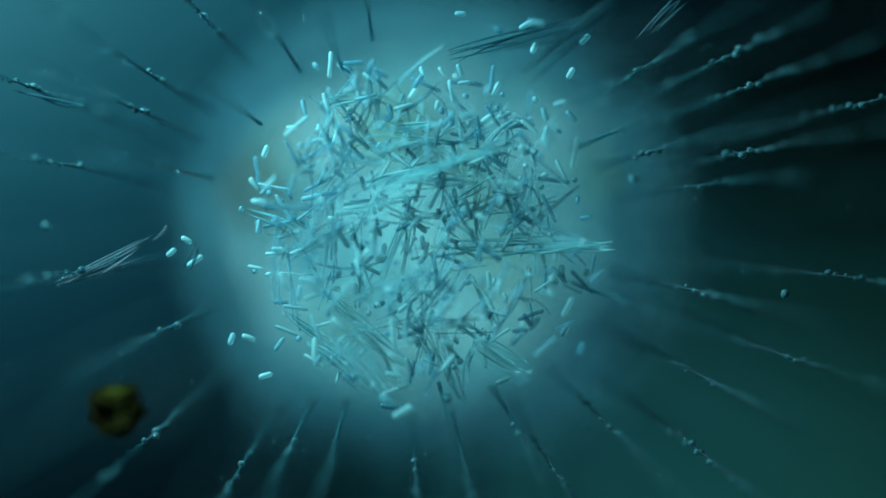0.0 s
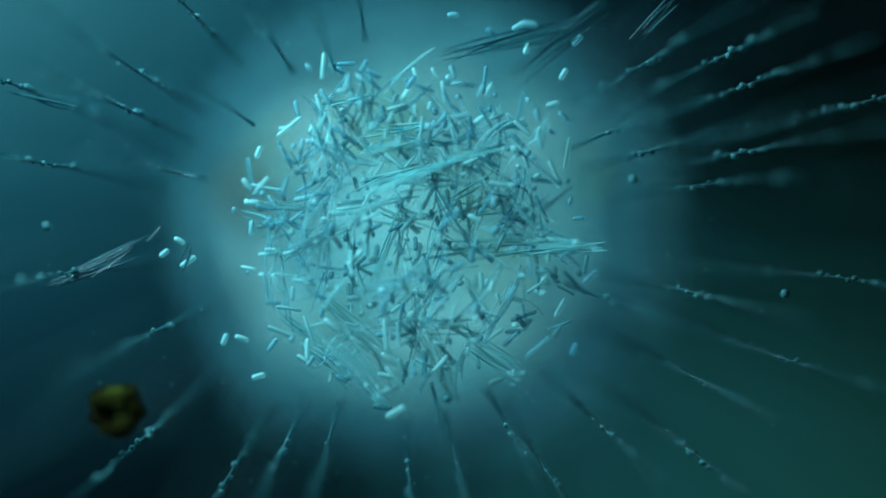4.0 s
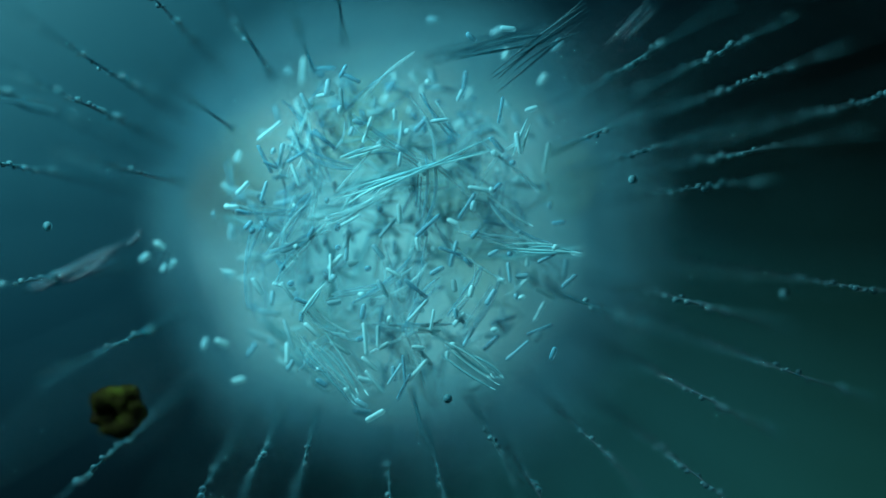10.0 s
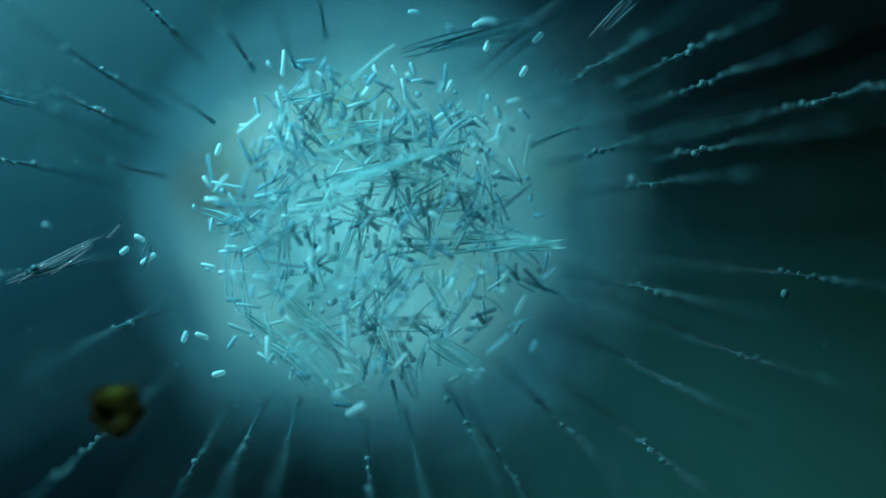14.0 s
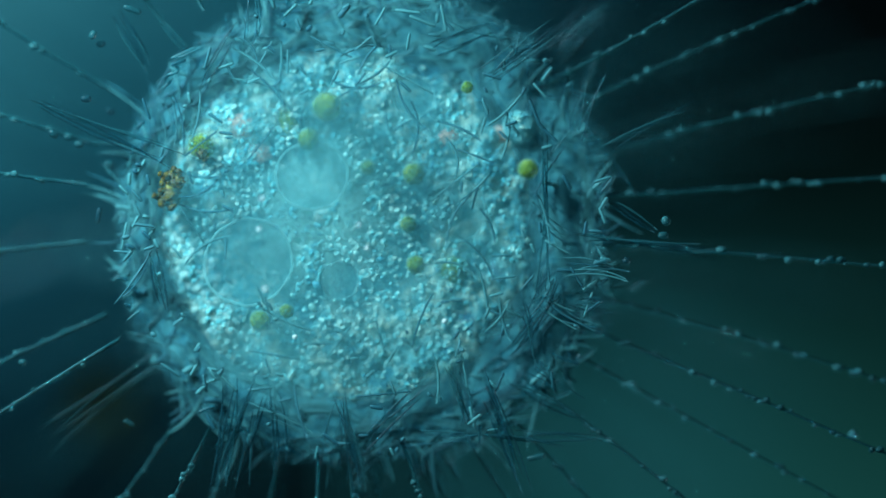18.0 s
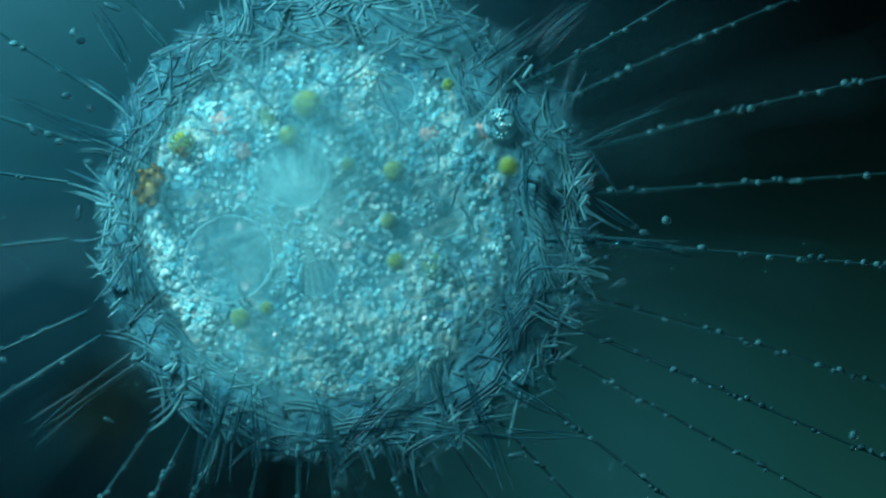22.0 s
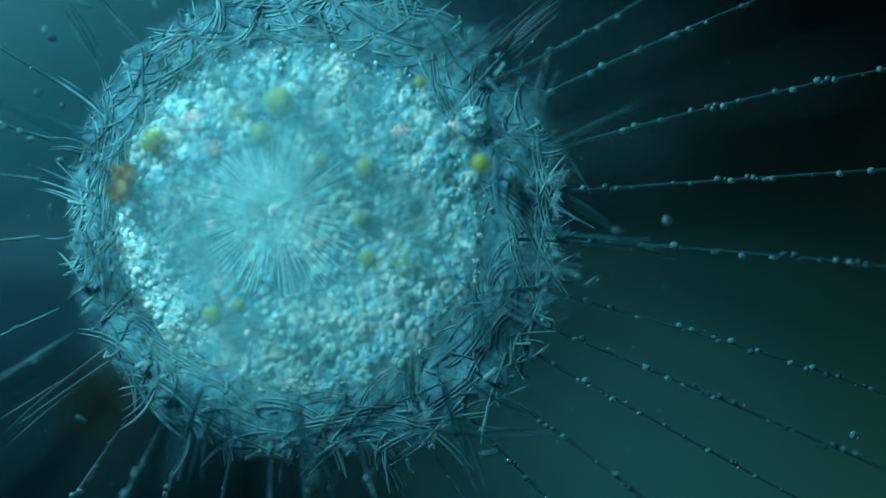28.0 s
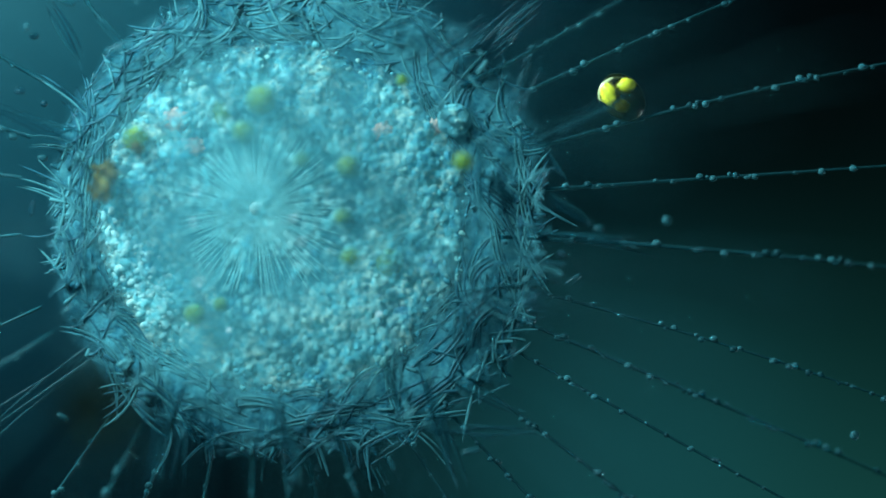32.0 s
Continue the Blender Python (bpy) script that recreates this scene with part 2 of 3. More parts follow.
# ---- the numbers of the cell: azimuth in degrees, rise, and distance at which a ray is densest with beads ----
drift = [
    (0, -0.085, 0.053), (3.5, -0.095, 0.052), (5.5, -0.107, 0.05), (9, -0.128, 0.045),
    (10, -0.134, 0.044), (11, -0.14, 0.046), (12.5, -0.155, 0.051), (14.5, -0.173, 0.057),
    (16.5, -0.198, 0.057), (19, -0.223, 0.061), (21, -0.24, 0.063), (23, -0.256, 0.064),
    (25.5, -0.276, 0.066), (27.5, -0.293, 0.067), (30, -0.313, 0.069), (32, -0.329, 0.071),
]
axes_top_a = [
    (133.4, 0.426, 0.49), (149.4, 0.412, 0.51), (157.0, 0.426, 0.49), (167.5, 0.563, 0.37),
    (170.6, 0.352, 0.6), (160.1, 0.3, 0.7), (-170.5, 0.377, 0.56), (-154.3, 0.474, 0.44),
    (-138.2, 0.357, 0.59), (-121.8, 0.404, 0.52), (-114.5, 0.5, 0.42), (-104.9, 0.546, 0.38),
    (-85.2, 0.484, 0.43), (-75.0, 0.672, 0.31), (-73.9, 0.502, 0.42), (-59.7, 0.515, 0.41),
    (-57.6, 0.401, 0.52), (-43.9, 0.408, 0.51), (-37.3, 0.309, 0.68), (-27.1, 0.346, 0.61),
    (-19.3, 0.287, 0.73), (-19.9, 0.563, 0.37), (-13.4, 0.392, 0.54),
]
axes_top_b = [
    (-7.3, 0.263, 0.8), (6.3, 0.386, 0.54), (10.8, 0.332, 0.63), (14.7, 0.45, 0.47),
    (21.7, 0.526, 0.4), (31.3, 0.407, 0.52), (26.0, 0.325, 0.65), (20.6, 0.317, 0.66),
    (13.9, 0.242, 0.87), (97.2, 0.599, 0.35), (122.6, 0.614, 0.34), (109.3, 0.739, 0.28),
    (144.7, 0.702, 0.3),
]
axes_high = [
    (120.0, 0.112, 0.39), (101.3, 0.131, 0.34), (-70.5, 0.092, 0.48), (-83.8, 0.097, 0.45),
    (-90.9, 0.116, 0.38), (-117.8, 0.093, 0.47), (-148.6, 0.104, 0.42),
]
axes_mid = [
    (29.8, 0.062, 0.65), (-5.1, 0.046, 0.88), (-22.8, 0.051, 0.78), (-37.9, 0.054, 0.74),
    (172.5, 0.085, 0.47),
]
axes_equator = [
    (23.9, 0.048, 0.73), (13.4, 0.042, 0.84), (3.9, 0.044, 0.79), (-16.1, 0.047, 0.74),
    (-28.9, 0.046, 0.76), (-46.6, 0.058, 0.6), (-56.8, 0.07, 0.5), (-78.5, 0.075, 0.47),
    (-100.3, 0.087, 0.4), (-125.2, 0.07, 0.5), (-111.2, 0.071, 0.49), (-155.5, 0.082, 0.43),
    (-173.8, 0.081, 0.43), (162.4, 0.076, 0.46), (149.3, 0.07, 0.5), (129.5, 0.083, 0.42),
]
needles_a = [
    (-0.091, 0.024, 0.249, 0.146, 0.245, 5, 0.016), (-0.056, 0.111, 0.034, 0.138, 0.245, 3, 0.008), (0.234, -0.044, 0.379, -0.049, 0.245, 5, 0.022),
    (0.214, 0.256, 0.394, 0.386, 0.245, 7, 0.03), (-0.111, -0.204, -0.016, -0.324, 0.245, 7, 0.045), (0.139, -0.204, 0.244, -0.276, 0.245, 7, 0.03),
    (0.264, 0.116, 0.289, 0.191, 0.245, 3, 0.012), (0.144, 0.291, 0.344, 0.341, 0.245, 4, 0.012), (-0.116, -0.164, -0.066, -0.094, 0.245, 3, 0.012),
    (-0.054, 0.032, 0.086, 0.092, 0.235, 3, 0.01),
]
needles_b = [
    (-0.414, -0.032, -0.614, -0.127, 0.21, 5, 0.014), (-0.444, -0.042, -0.539, -0.104, 0.21, 4, 0.012), (-0.349, -0.042, -0.369, -0.092, 0.21, 3, 0.014),
    (0.516, 0.398, 0.416, 0.303, 0.21, 4, 0.02), (-0.549, 0.198, -0.679, 0.228, 0.21, 3, 0.012), (-0.399, -0.007, -0.437, -0.052, 0.21, 3, 0.016),
    (-0.069, -0.002, -0.059, -0.172, 0.21, 4, 0.014), (-0.159, -0.092, 0.021, -0.272, 0.21, 4, 0.014), (-0.019, 0.143, 0.161, 0.138, 0.21, 3, 0.01),
]
needles_c = [
    (-0.025, -0.112, 0.035, 0.049, 0.215, 4, 0.014), (0.066, -0.082, 0.105, 0.038, 0.215, 3, 0.012), (-0.104, 0.049, 0.136, 0.108, 0.215, 4, 0.016),
    (0.145, -0.061, 0.396, -0.046, 0.215, 5, 0.02), (-0.154, -0.211, -0.065, -0.281, 0.215, 6, 0.04), (0.136, -0.211, 0.226, -0.272, 0.215, 6, 0.03),
    (-0.065, 0.148, 0.096, 0.173, 0.215, 3, 0.016),
]
needles_d = [
    (-0.521, 0.205, -0.231, 0.08, 0.044, 5, 0.03), (0.439, 0.09, 0.669, 0.2, 0.044, 3, 0.012), (0.439, -0.04, 0.679, -0.06, 0.044, 5, 0.03),
    (0.279, -0.39, 0.439, -0.415, 0.044, 3, 0.008), (-0.171, -0.49, -0.121, -0.3, 0.044, 6, 0.05), (0.509, 0.03, 0.599, -0.035, 0.044, 3, 0.014),
    (0.359, -0.21, 0.419, -0.1, 0.044, 3, 0.02), (0.029, -0.45, 0.229, -0.26, 0.044, 4, 0.02),
]
needles_e = [
    (-0.378, 0.377, -0.298, 0.247, 0.04, 5, 0.035), (-0.298, 0.357, -0.218, 0.267, 0.04, 3, 0.02), (0.322, -0.263, 0.432, -0.123, 0.04, 4, 0.02),
    (0.462, 0.152, 0.567, 0.037, 0.04, 2, 0.006), (0.332, -0.393, 0.522, -0.388, 0.04, 3, 0.01), (0.012, -0.483, 0.032, -0.313, 0.04, 4, 0.03),
    (-0.028, -0.433, 0.072, -0.413, 0.04, 2, 0.01), (0.322, -0.293, 0.472, -0.368, 0.04, 3, 0.014),
]
needles_f = [
    (-0.487, -0.406, -0.247, -0.226, 0.035, 4, 0.03), (0.213, -0.366, 0.413, -0.196, 0.035, 5, 0.03), (0.433, -0.326, 0.453, -0.186, 0.035, 3, 0.02),
    (0.393, 0.274, 0.523, 0.374, 0.035, 5, 0.03), (-0.087, -0.416, 0.253, -0.366, 0.035, 4, 0.03), (0.333, -0.146, 0.553, -0.116, 0.035, 4, 0.02),
    (0.113, -0.486, 0.073, -0.406, 0.035, 4, 0.03), (-0.067, -0.316, -0.047, -0.246, 0.035, 3, 0.012), (0.153, -0.476, 0.213, -0.406, 0.035, 4, 0.03),
    (0.563, -0.056, 0.728, -0.076, 0.035, 4, 0.02),
]
needles_g = [
    (-0.345, 0.12, -0.295, 0.22, 0.031, 3, 0.012), (-0.355, -0.05, -0.34, -0.19, 0.031, 3, 0.02), (-0.305, 0.22, -0.175, 0.28, 0.031, 4, 0.02),
    (0.165, -0.41, 0.235, -0.51, 0.031, 7, 0.05), (0.375, -0.23, 0.435, -0.11, 0.031, 5, 0.04), (0.405, 0.26, 0.505, 0.36, 0.031, 6, 0.04),
    (0.445, 0.16, 0.495, 0.31, 0.031, 4, 0.03), (0.175, 0.24, 0.285, 0.36, 0.031, 2, 0.006), (0.385, -0.27, 0.475, -0.22, 0.031, 3, 0.012),
    (0.065, -0.43, 0.145, -0.37, 0.031, 3, 0.012), (-0.035, 0.31, -0.015, 0.37, 0.031, 3, 0.015), (-0.195, 0.28, -0.035, 0.3, 0.031, 3, 0.015),
]
needles_h = [
    (0.021, -0.042, 0.321, -0.044, 0.21, 5, 0.02), (-0.009, 0.048, 0.061, 0.138, 0.21, 4, 0.014), (0.131, -0.092, 0.191, -0.202, 0.21, 4, 0.016),
    (-0.199, -0.162, -0.109, -0.222, 0.21, 4, 0.014), (0.091, -0.172, 0.181, -0.232, 0.21, 5, 0.016), (-0.139, 0.198, -0.059, 0.218, 0.21, 3, 0.014),
    (0.081, 0.288, 0.331, 0.358, 0.21, 6, 0.03), (0.101, 0.028, 0.191, 0.088, 0.21, 3, 0.014), (-0.269, 0.018, -0.159, -0.032, 0.21, 3, 0.012),
]
needles_i = [
    (-0.136, -0.258, -0.191, -0.498, 0.048, 7, 0.03), (0.024, -0.308, 0.074, -0.498, 0.048, 7, 0.03), (0.214, -0.258, 0.254, -0.378, 0.048, 5, 0.03),
    (0.274, -0.268, 0.354, -0.498, 0.048, 6, 0.03), (0.354, -0.148, 0.374, -0.268, 0.047, 4, 0.015), (0.384, 0.152, 0.399, -0.178, 0.047, 3, 0.02),
    (-0.086, -0.308, -0.081, -0.448, 0.047, 4, 0.02), (-0.311, -0.058, -0.281, -0.178, 0.047, 4, 0.02), (0.434, -0.158, 0.524, -0.168, 0.047, 4, 0.016),
    (0.194, 0.292, 0.314, 0.342, 0.047, 5, 0.04), (0.284, 0.242, 0.424, 0.342, 0.047, 7, 0.04), (-0.216, 0.217, -0.146, 0.347, 0.047, 3, 0.02),
]
green_food = [
    (0.009, 0.193, 0.056, 0.027), (-0.024, 0.135, 0.056, 0.019), (0.081, 0.085, 0.062, 0.013), (0.364, 0.082, 0.064, 0.018),
    (0.162, 0.074, 0.056, 0.02), (0.153, -0.015, 0.056, 0.015), (-0.11, -0.186, 0.046, 0.0185),
    (-0.063, -0.169, 0.046, 0.013), (0.257, 0.227, 0.048, 0.011), (0.166, -0.087, 0.058, 0.017), (-0.214, 0.123, 0.0402, 0.025),
    (0.235, -0.095, 0.038, 0.026),
]
vacuoles = [
    (-0.018, 0.071, 0.056, 0.064), (-0.131, -0.082, 0.0440, 0.080), (0.031, -0.115, 0.044, 0.034), (0.239, 0.01, 0.04, 0.055),
    (0.162, 0.212, 0.04, 0.038), (-0.097, -0.221, 0.035, 0.055), (-0.103, -0.262, 0.031, 0.048),
]
granular_bodies = [
    (0.211, 0.01, 0.044, 0.036), (0.349, 0.157, 0.04, 0.03), (-0.117, 0.244, 0.035, 0.046), (0.218, 0.179, 0.035, 0.044),
    (0.065, -0.28, 0.031, 0.026), (0.29, -0.11, 0.031, 0.036),
]
brown_food = [
    (-0.271, 0.036, 0.052, 0.025), (-0.211, 0.108, 0.052, 0.012), (-0.255, 0.06, 0.054, 0.013), (-0.266, 0.059, 0.044, 0.025),
]
loose_top = [
    (0.014, -0.339, 0.245, 30, 0.04), (-0.011, -0.317, 0.245, 150, 0.026), (0.219, -0.129, 0.245, 60, 0.034), (0.274, -0.092, 0.245, 0, 0.026),
    (0.154, -0.109, 0.245, 100, 0.024), (0.184, -0.119, 0.245, 80, 0.024), (0.249, 0.346, 0.245, 175, 0.03), (0.184, 0.331, 0.245, 140, 0.024),
    (0.329, -0.229, 0.245, 70, 0.026), (-0.396, -0.059, 0.21, 40, 0.022), (-0.354, -0.074, 0.21, 35, 0.034), (-0.369, -0.037, 0.21, 150, 0.022),
    (-0.204, -0.222, 0.21, 55, 0.03), (-0.259, -0.21, 0.21, 160, 0.026), (-0.009, -0.332, 0.21, 170, 0.036),
]
loose_upper = [
    (0.301, -0.197, 0.21, 60, 0.026), (0.246, 0.303, 0.21, 70, 0.022), (0.231, 0.343, 0.21, 30, 0.026), (0.116, 0.363, 0.21, 0, 0.022),
    (0.336, 0.318, 0.21, 45, 0.026), (0.311, 0.258, 0.21, 60, 0.024), (-0.289, -0.212, 0.21, 70, 0.024), (-0.229, -0.277, 0.21, 15, 0.026),
    (-0.418, 0.207, 0.044, 0, 0.02), (-0.406, 0.32, 0.044, 60, 0.018), (-0.336, 0.365, 0.044, 160, 0.034), (-0.476, 0.145, 0.044, 140, 0.02),
    (-0.396, 0.0, 0.044, 80, 0.03), (0.039, 0.362, 0.044, 50, 0.03), (0.379, -0.428, 0.044, 12, 0.034),
]
loose_mid = [
    (0.489, -0.17, 0.044, 0, 0.014), (0.539, -0.08, 0.044, 0, 0.016), (0.604, -0.035, 0.044, 0, 0.02), (-0.531, -0.26, 0.044, 0, 0.016),
    (-0.393, 0.305, 0.04, 0, 0.018), (-0.431, 0.127, 0.04, 0, 0.018), (-0.45, 0.14, 0.04, 0, 0.018), (-0.338, -0.128, 0.04, 0, 0.022),
    (-0.343, -0.368, 0.04, 150, 0.024), (-0.238, -0.273, 0.04, 30, 0.022), (-0.193, -0.328, 0.04, 175, 0.036), (0.502, 0.047, 0.04, 40, 0.03),
    (0.49, -0.035, 0.04, 0, 0.018), (0.452, 0.197, 0.04, 0, 0.024), (0.382, -0.288, 0.04, 40, 0.034),
]
loose_low = [
    (0.285, -0.33, 0.031, 0, 0.034), (0.56, -0.125, 0.031, 35, 0.034), (0.46, -0.2, 0.031, 60, 0.026), (0.49, -0.195, 0.031, 70, 0.024),
    (-0.38, 0.09, 0.031, 0, 0.02), (0.09, -0.43, 0.031, 20, 0.03), (0.065, -0.475, 0.031, 30, 0.026), (0.53, 0.07, 0.031, 0, 0.024),
    (0.368, -0.211, 0.035, 30, 0.026), (0.483, -0.181, 0.035, 30, 0.024), (0.343, -0.254, 0.035, 10, 0.036), (-0.032, -0.431, 0.035, 25, 0.05),
    (0.018, -0.426, 0.035, 35, 0.04), (0.238, -0.451, 0.035, 110, 0.03), (-0.377, 0.186, 0.035, 0, 0.014),
]


# ---- the sun animalcule ----
LEVELS = ((0.0, -0.043), (0.021, -0.020), (0.031, -0.008), (0.033, -0.006), (0.035, -0.004), (0.039, 0.004), (0.040, 0.016), (0.042, 0.023), (0.044, 0.030), (0.048, 0.036), (0.058, 0.050))


def level(z):
    """The true height of a thing of the lower storeys, from its rank in the lists."""
    return float(np.interp(z, *zip(*LEVELS))) if z < 0.058 else z if z < 0.15 else 2.5 * z if z <= 0.21 else 0.525 + 1.3 * (z - 0.21)


rng = random.Random(7)
cell = new("heliozoan")
tagged(cell, "teal translucent sun animalcule bristling with spicules and beaded rays", "microorganism")


def along(n, turn, tilt):
    """A direction in the crust at a turn, tilted out of it."""
    e = n.orthogonal().normalized()
    g = n.cross(e)
    return (math.cos(turn) * e + math.sin(turn) * g) * math.cos(tilt) + n * math.sin(tilt)


CORE = Vector((0.042, -0.012))
CORE_R = (0.345, 0.325)
DISH = (0.020, -0.012, 0.185, 0.165)


def smooth(a, b, x):
    x = min(1, max(0, (x - a) / (b - a)))
    return x * x * (3 - 2 * x)


def brim(az):
    """The outline of the cell, a little squared."""
    k = 1 + 0.055 * abs(math.sin(2 * az))
    return Vector((MIDDLE.x + HALF[0] * k * math.cos(az), MIDDLE.y + HALF[1] * k * math.sin(az), 0))


def grains(q, scale, off):
    """Round grains packed side by side: 1 on top of a grain, 0 between them."""
    d = noise.voronoi(q * scale + off)[0][0]
    return max(0.0, 1 - (d / 0.62) ** 2)


def core_rho(x, y):
    ang = math.atan2((y - CORE.y) / CORE_R[1], (x - CORE.x) / CORE_R[0])
    rho = math.hypot((x - CORE.x) / CORE_R[0], (y - CORE.y) / CORE_R[1])
    return rho / (1 + 0.07 * noise.noise(Vector((math.cos(ang) * 1.5, math.sin(ang) * 1.5, 3.0))))


def in_bowls(x, y, which):
    """How far a place lies clear of the vacuoles of a storey: 0 inside, 1 well outside."""
    k = 1.0
    for vx, vy, vz, vr in which:
        k = min(k, smooth(0.92, 1.08, math.hypot(x - vx, y - vy) / vr))
    return k


def upper_height(x, y):
    """Height and density of the upper plasm."""
    q = Vector((x, y, 0))
    keep = min(in_bowls(x, y, vacuoles[2:5]), 0.42 + 0.58 * in_bowls(x, y, vacuoles[:1]), 0.30 + 0.70 * in_bowls(x, y, vacuoles[1:2]))
    a, b, c = grains(q, 84, Vector((0, 0, 0.3))), grains(q, 150, Vector((4, 1, 0))), noise.noise(q * 24)
    fold = noise.noise(q * 52 + Vector((0, 0, 5)))
    inner = 1 - smooth(0.84, 0.99, core_rho(x, y) + 0.06 * noise.noise(q * 20))
    middle = 1 - smooth(0.85, 1.25, math.hypot((x - DISH[0]) / DISH[2], (y - DISH[1]) / DISH[3]) + 0.25 * noise.noise(q * 8))
    d = (0.34 + 0.08 * middle) + 0.75 * (a - 0.5) + 0.30 * (b - 0.5) + 0.50 * c + 0.25 * fold
    rough = 0.004 * noise.noise(q * 6) + keep * (0.0034 * a + 0.0015 * b + 0.0040 * c + 0.0030 * fold)
    return 0.034 + rough - 0.016 * core_rho(x, y) ** 3, inner * (0.06 + keep * (min(0.92, max(0.04, d)) - 0.06))


def lower_height(x, y):
    d = math.hypot((x - DISH[0]) / DISH[2], (y - DISH[1]) / DISH[3])
    d += 0.12 * noise.noise(Vector((x * 9, y * 9, 1)))
    s = smooth(0.70, 1.25, d)
    q = Vector((x, y, 7))
    keep = in_bowls(x, y, vacuoles[4:]) * (1 - smooth(0.90, 1.04, core_rho(x, y)))
    lumps = 0.0085 * grains(q, 27, Vector((0, 0, 0))) + 0.0070 * noise.noise(q * 20)
    fine = 0.0042 * grains(q, 56, Vector((1, 5, 0))) + 0.0016 * grains(q, 100, Vector((4, 1, 0))) + 0.0034 * noise.noise(q * 48) + 0.0012 * noise.noise(q * 95)
    rho = core_rho(x, y)
    return -0.013 + 0.015 * s - 0.010 * rho * rho + keep * (lumps * s + fine * (0.10 + 0.90 * s)) + 0.0022 * noise.noise(q * 16), smooth(0.80, 1.06, d + 0.10 * noise.noise(q * 24)) * (1 - smooth(0.80, 1.03, rho + 0.07 * noise.noise(q * 18) + 0.05 * noise.noise(q * 40)))


def dish_height(x, y):
    """The smooth plasm in the middle, which shows in the gap of the granular one."""
    q = Vector((x, y, 7))
    d = math.hypot((x - DISH[0]) / DISH[2], (y - DISH[1]) / DISH[3])
    far = math.hypot(x, y)
    return -0.0165 + 0.0022 * noise.noise(q * 16) + 0.0010 * grains(q, 70, Vector((3, 0, 0))) + 0.006 * math.exp(-(far / 0.05) ** 2), 1 - smooth(1.25, 1.45, d)


def storey(name, height, material, label, reach=1.04, step=0.0022):
    """A relief sheet over the whole granular core."""
    nx, ny = int(2.1 * CORE_R[0] / step), int(2.1 * CORE_R[1] / step)
    v, f, at, density = [], [], {}, []
    for i in range(nx + 1):
        for k in range(ny + 1):
            x, y = CORE.x + (i - nx / 2) * step, CORE.y + (k - ny / 2) * step
            if math.hypot((x - CORE.x) / CORE_R[0], (y - CORE.y) / CORE_R[1]) < reach:
                at[i, k] = len(v)
                h = height(x, y)
                if type(h) is tuple:
                    h, d = h
                    density.append(d)
                v.append((x, y, h))
    for i, k in at:
        q = [(i, k), (i + 1, k), (i + 1, k + 1), (i, k + 1)]
        if all(c in at for c in q):
            f.append(tuple(at[c] for c in q))
    me = mesh_of(name, v, f, material)
    if density:
        me.attributes.new("plasm_thickness", "FLOAT", "POINT").data.foreach_set("value", density)
    return part(name, me, cell, label)


storey("upper_plasm", upper_height, mat_upper, "fine-grained clear upper plasm", 1.0, 0.0016)
storey("smooth_dish", dish_height, mat_dish, "smooth teal plasm in the middle")
storey("granular_core", lower_height, mat_lower, "lumpy granular plasm round a smooth dish", 1.04, 0.0018)


def sheet_lift(p):
    return 0.0050 * noise.noise(p * 14) + 0.0030 * noise.noise(p * 40 + Vector((3, 0, 0))) + 0.0016 * grains(p, 85, Vector((2, 0, 0)))


def film(name, outline, height, thickness, material, label, rows, around):
    """A thin film from one outline to another; height and thickness by place."""
    v, f, dense = [], [], []
    for k in range(around):
        az = 2 * math.pi * k / around
        a, b = outline(az)
        for i in range(rows + 1):
            p = a.lerp(b, i / rows)
            v.append((p.x, p.y, height(p, i / rows)))
            dense.append(thickness(p, i / rows))
    n = rows + 1
    for k in range(around):
        m = (k + 1) % around
        f += [(k * n + i, k * n + i + 1, m * n + i + 1, m * n + i) for i in range(rows)]
    me = mesh_of(name, v, f, material)
    me.attributes.new("plasm_thickness", "FLOAT", "POINT").data.foreach_set("value", dense)
    return part(name, me, cell, label)


RING = 0.003  # height of the outer plasm


def ring_outline(az):
    a = Vector((CORE.x + CORE_R[0] * 0.86 * math.cos(az), CORE.y + CORE_R[1] * 0.86 * math.sin(az), 0))
    return a, MIDDLE.lerp(brim(az), 1.05)


def film_height(p, q=None):
    if q is None:
        a, b = ring_outline(math.atan2(p.y - CORE.y, p.x - CORE.x))
        middle = CORE.to_3d()
        q = ((p - middle).length - (a - middle).length) / ((b - middle).length - (a - middle).length)
    flat = Vector((p.x, p.y, 0))
    return RING + sheet_lift(flat) - 0.004 * smooth(0.7, 1.0, q) - 0.014 * (1 - smooth(0.02, 0.42, q))


film("outer_plasm", ring_outline, film_height,
     lambda p, q: 0.92 * smooth(0.02, 0.34, q + 0.10 * noise.noise(p * 20)) * (1 - smooth(0.60, 1.0, q + 0.12 * noise.noise(p * 12) + 0.08 * noise.noise(p * 35))), mat_ring_film, "clear teal outer plasm", 56, 560)


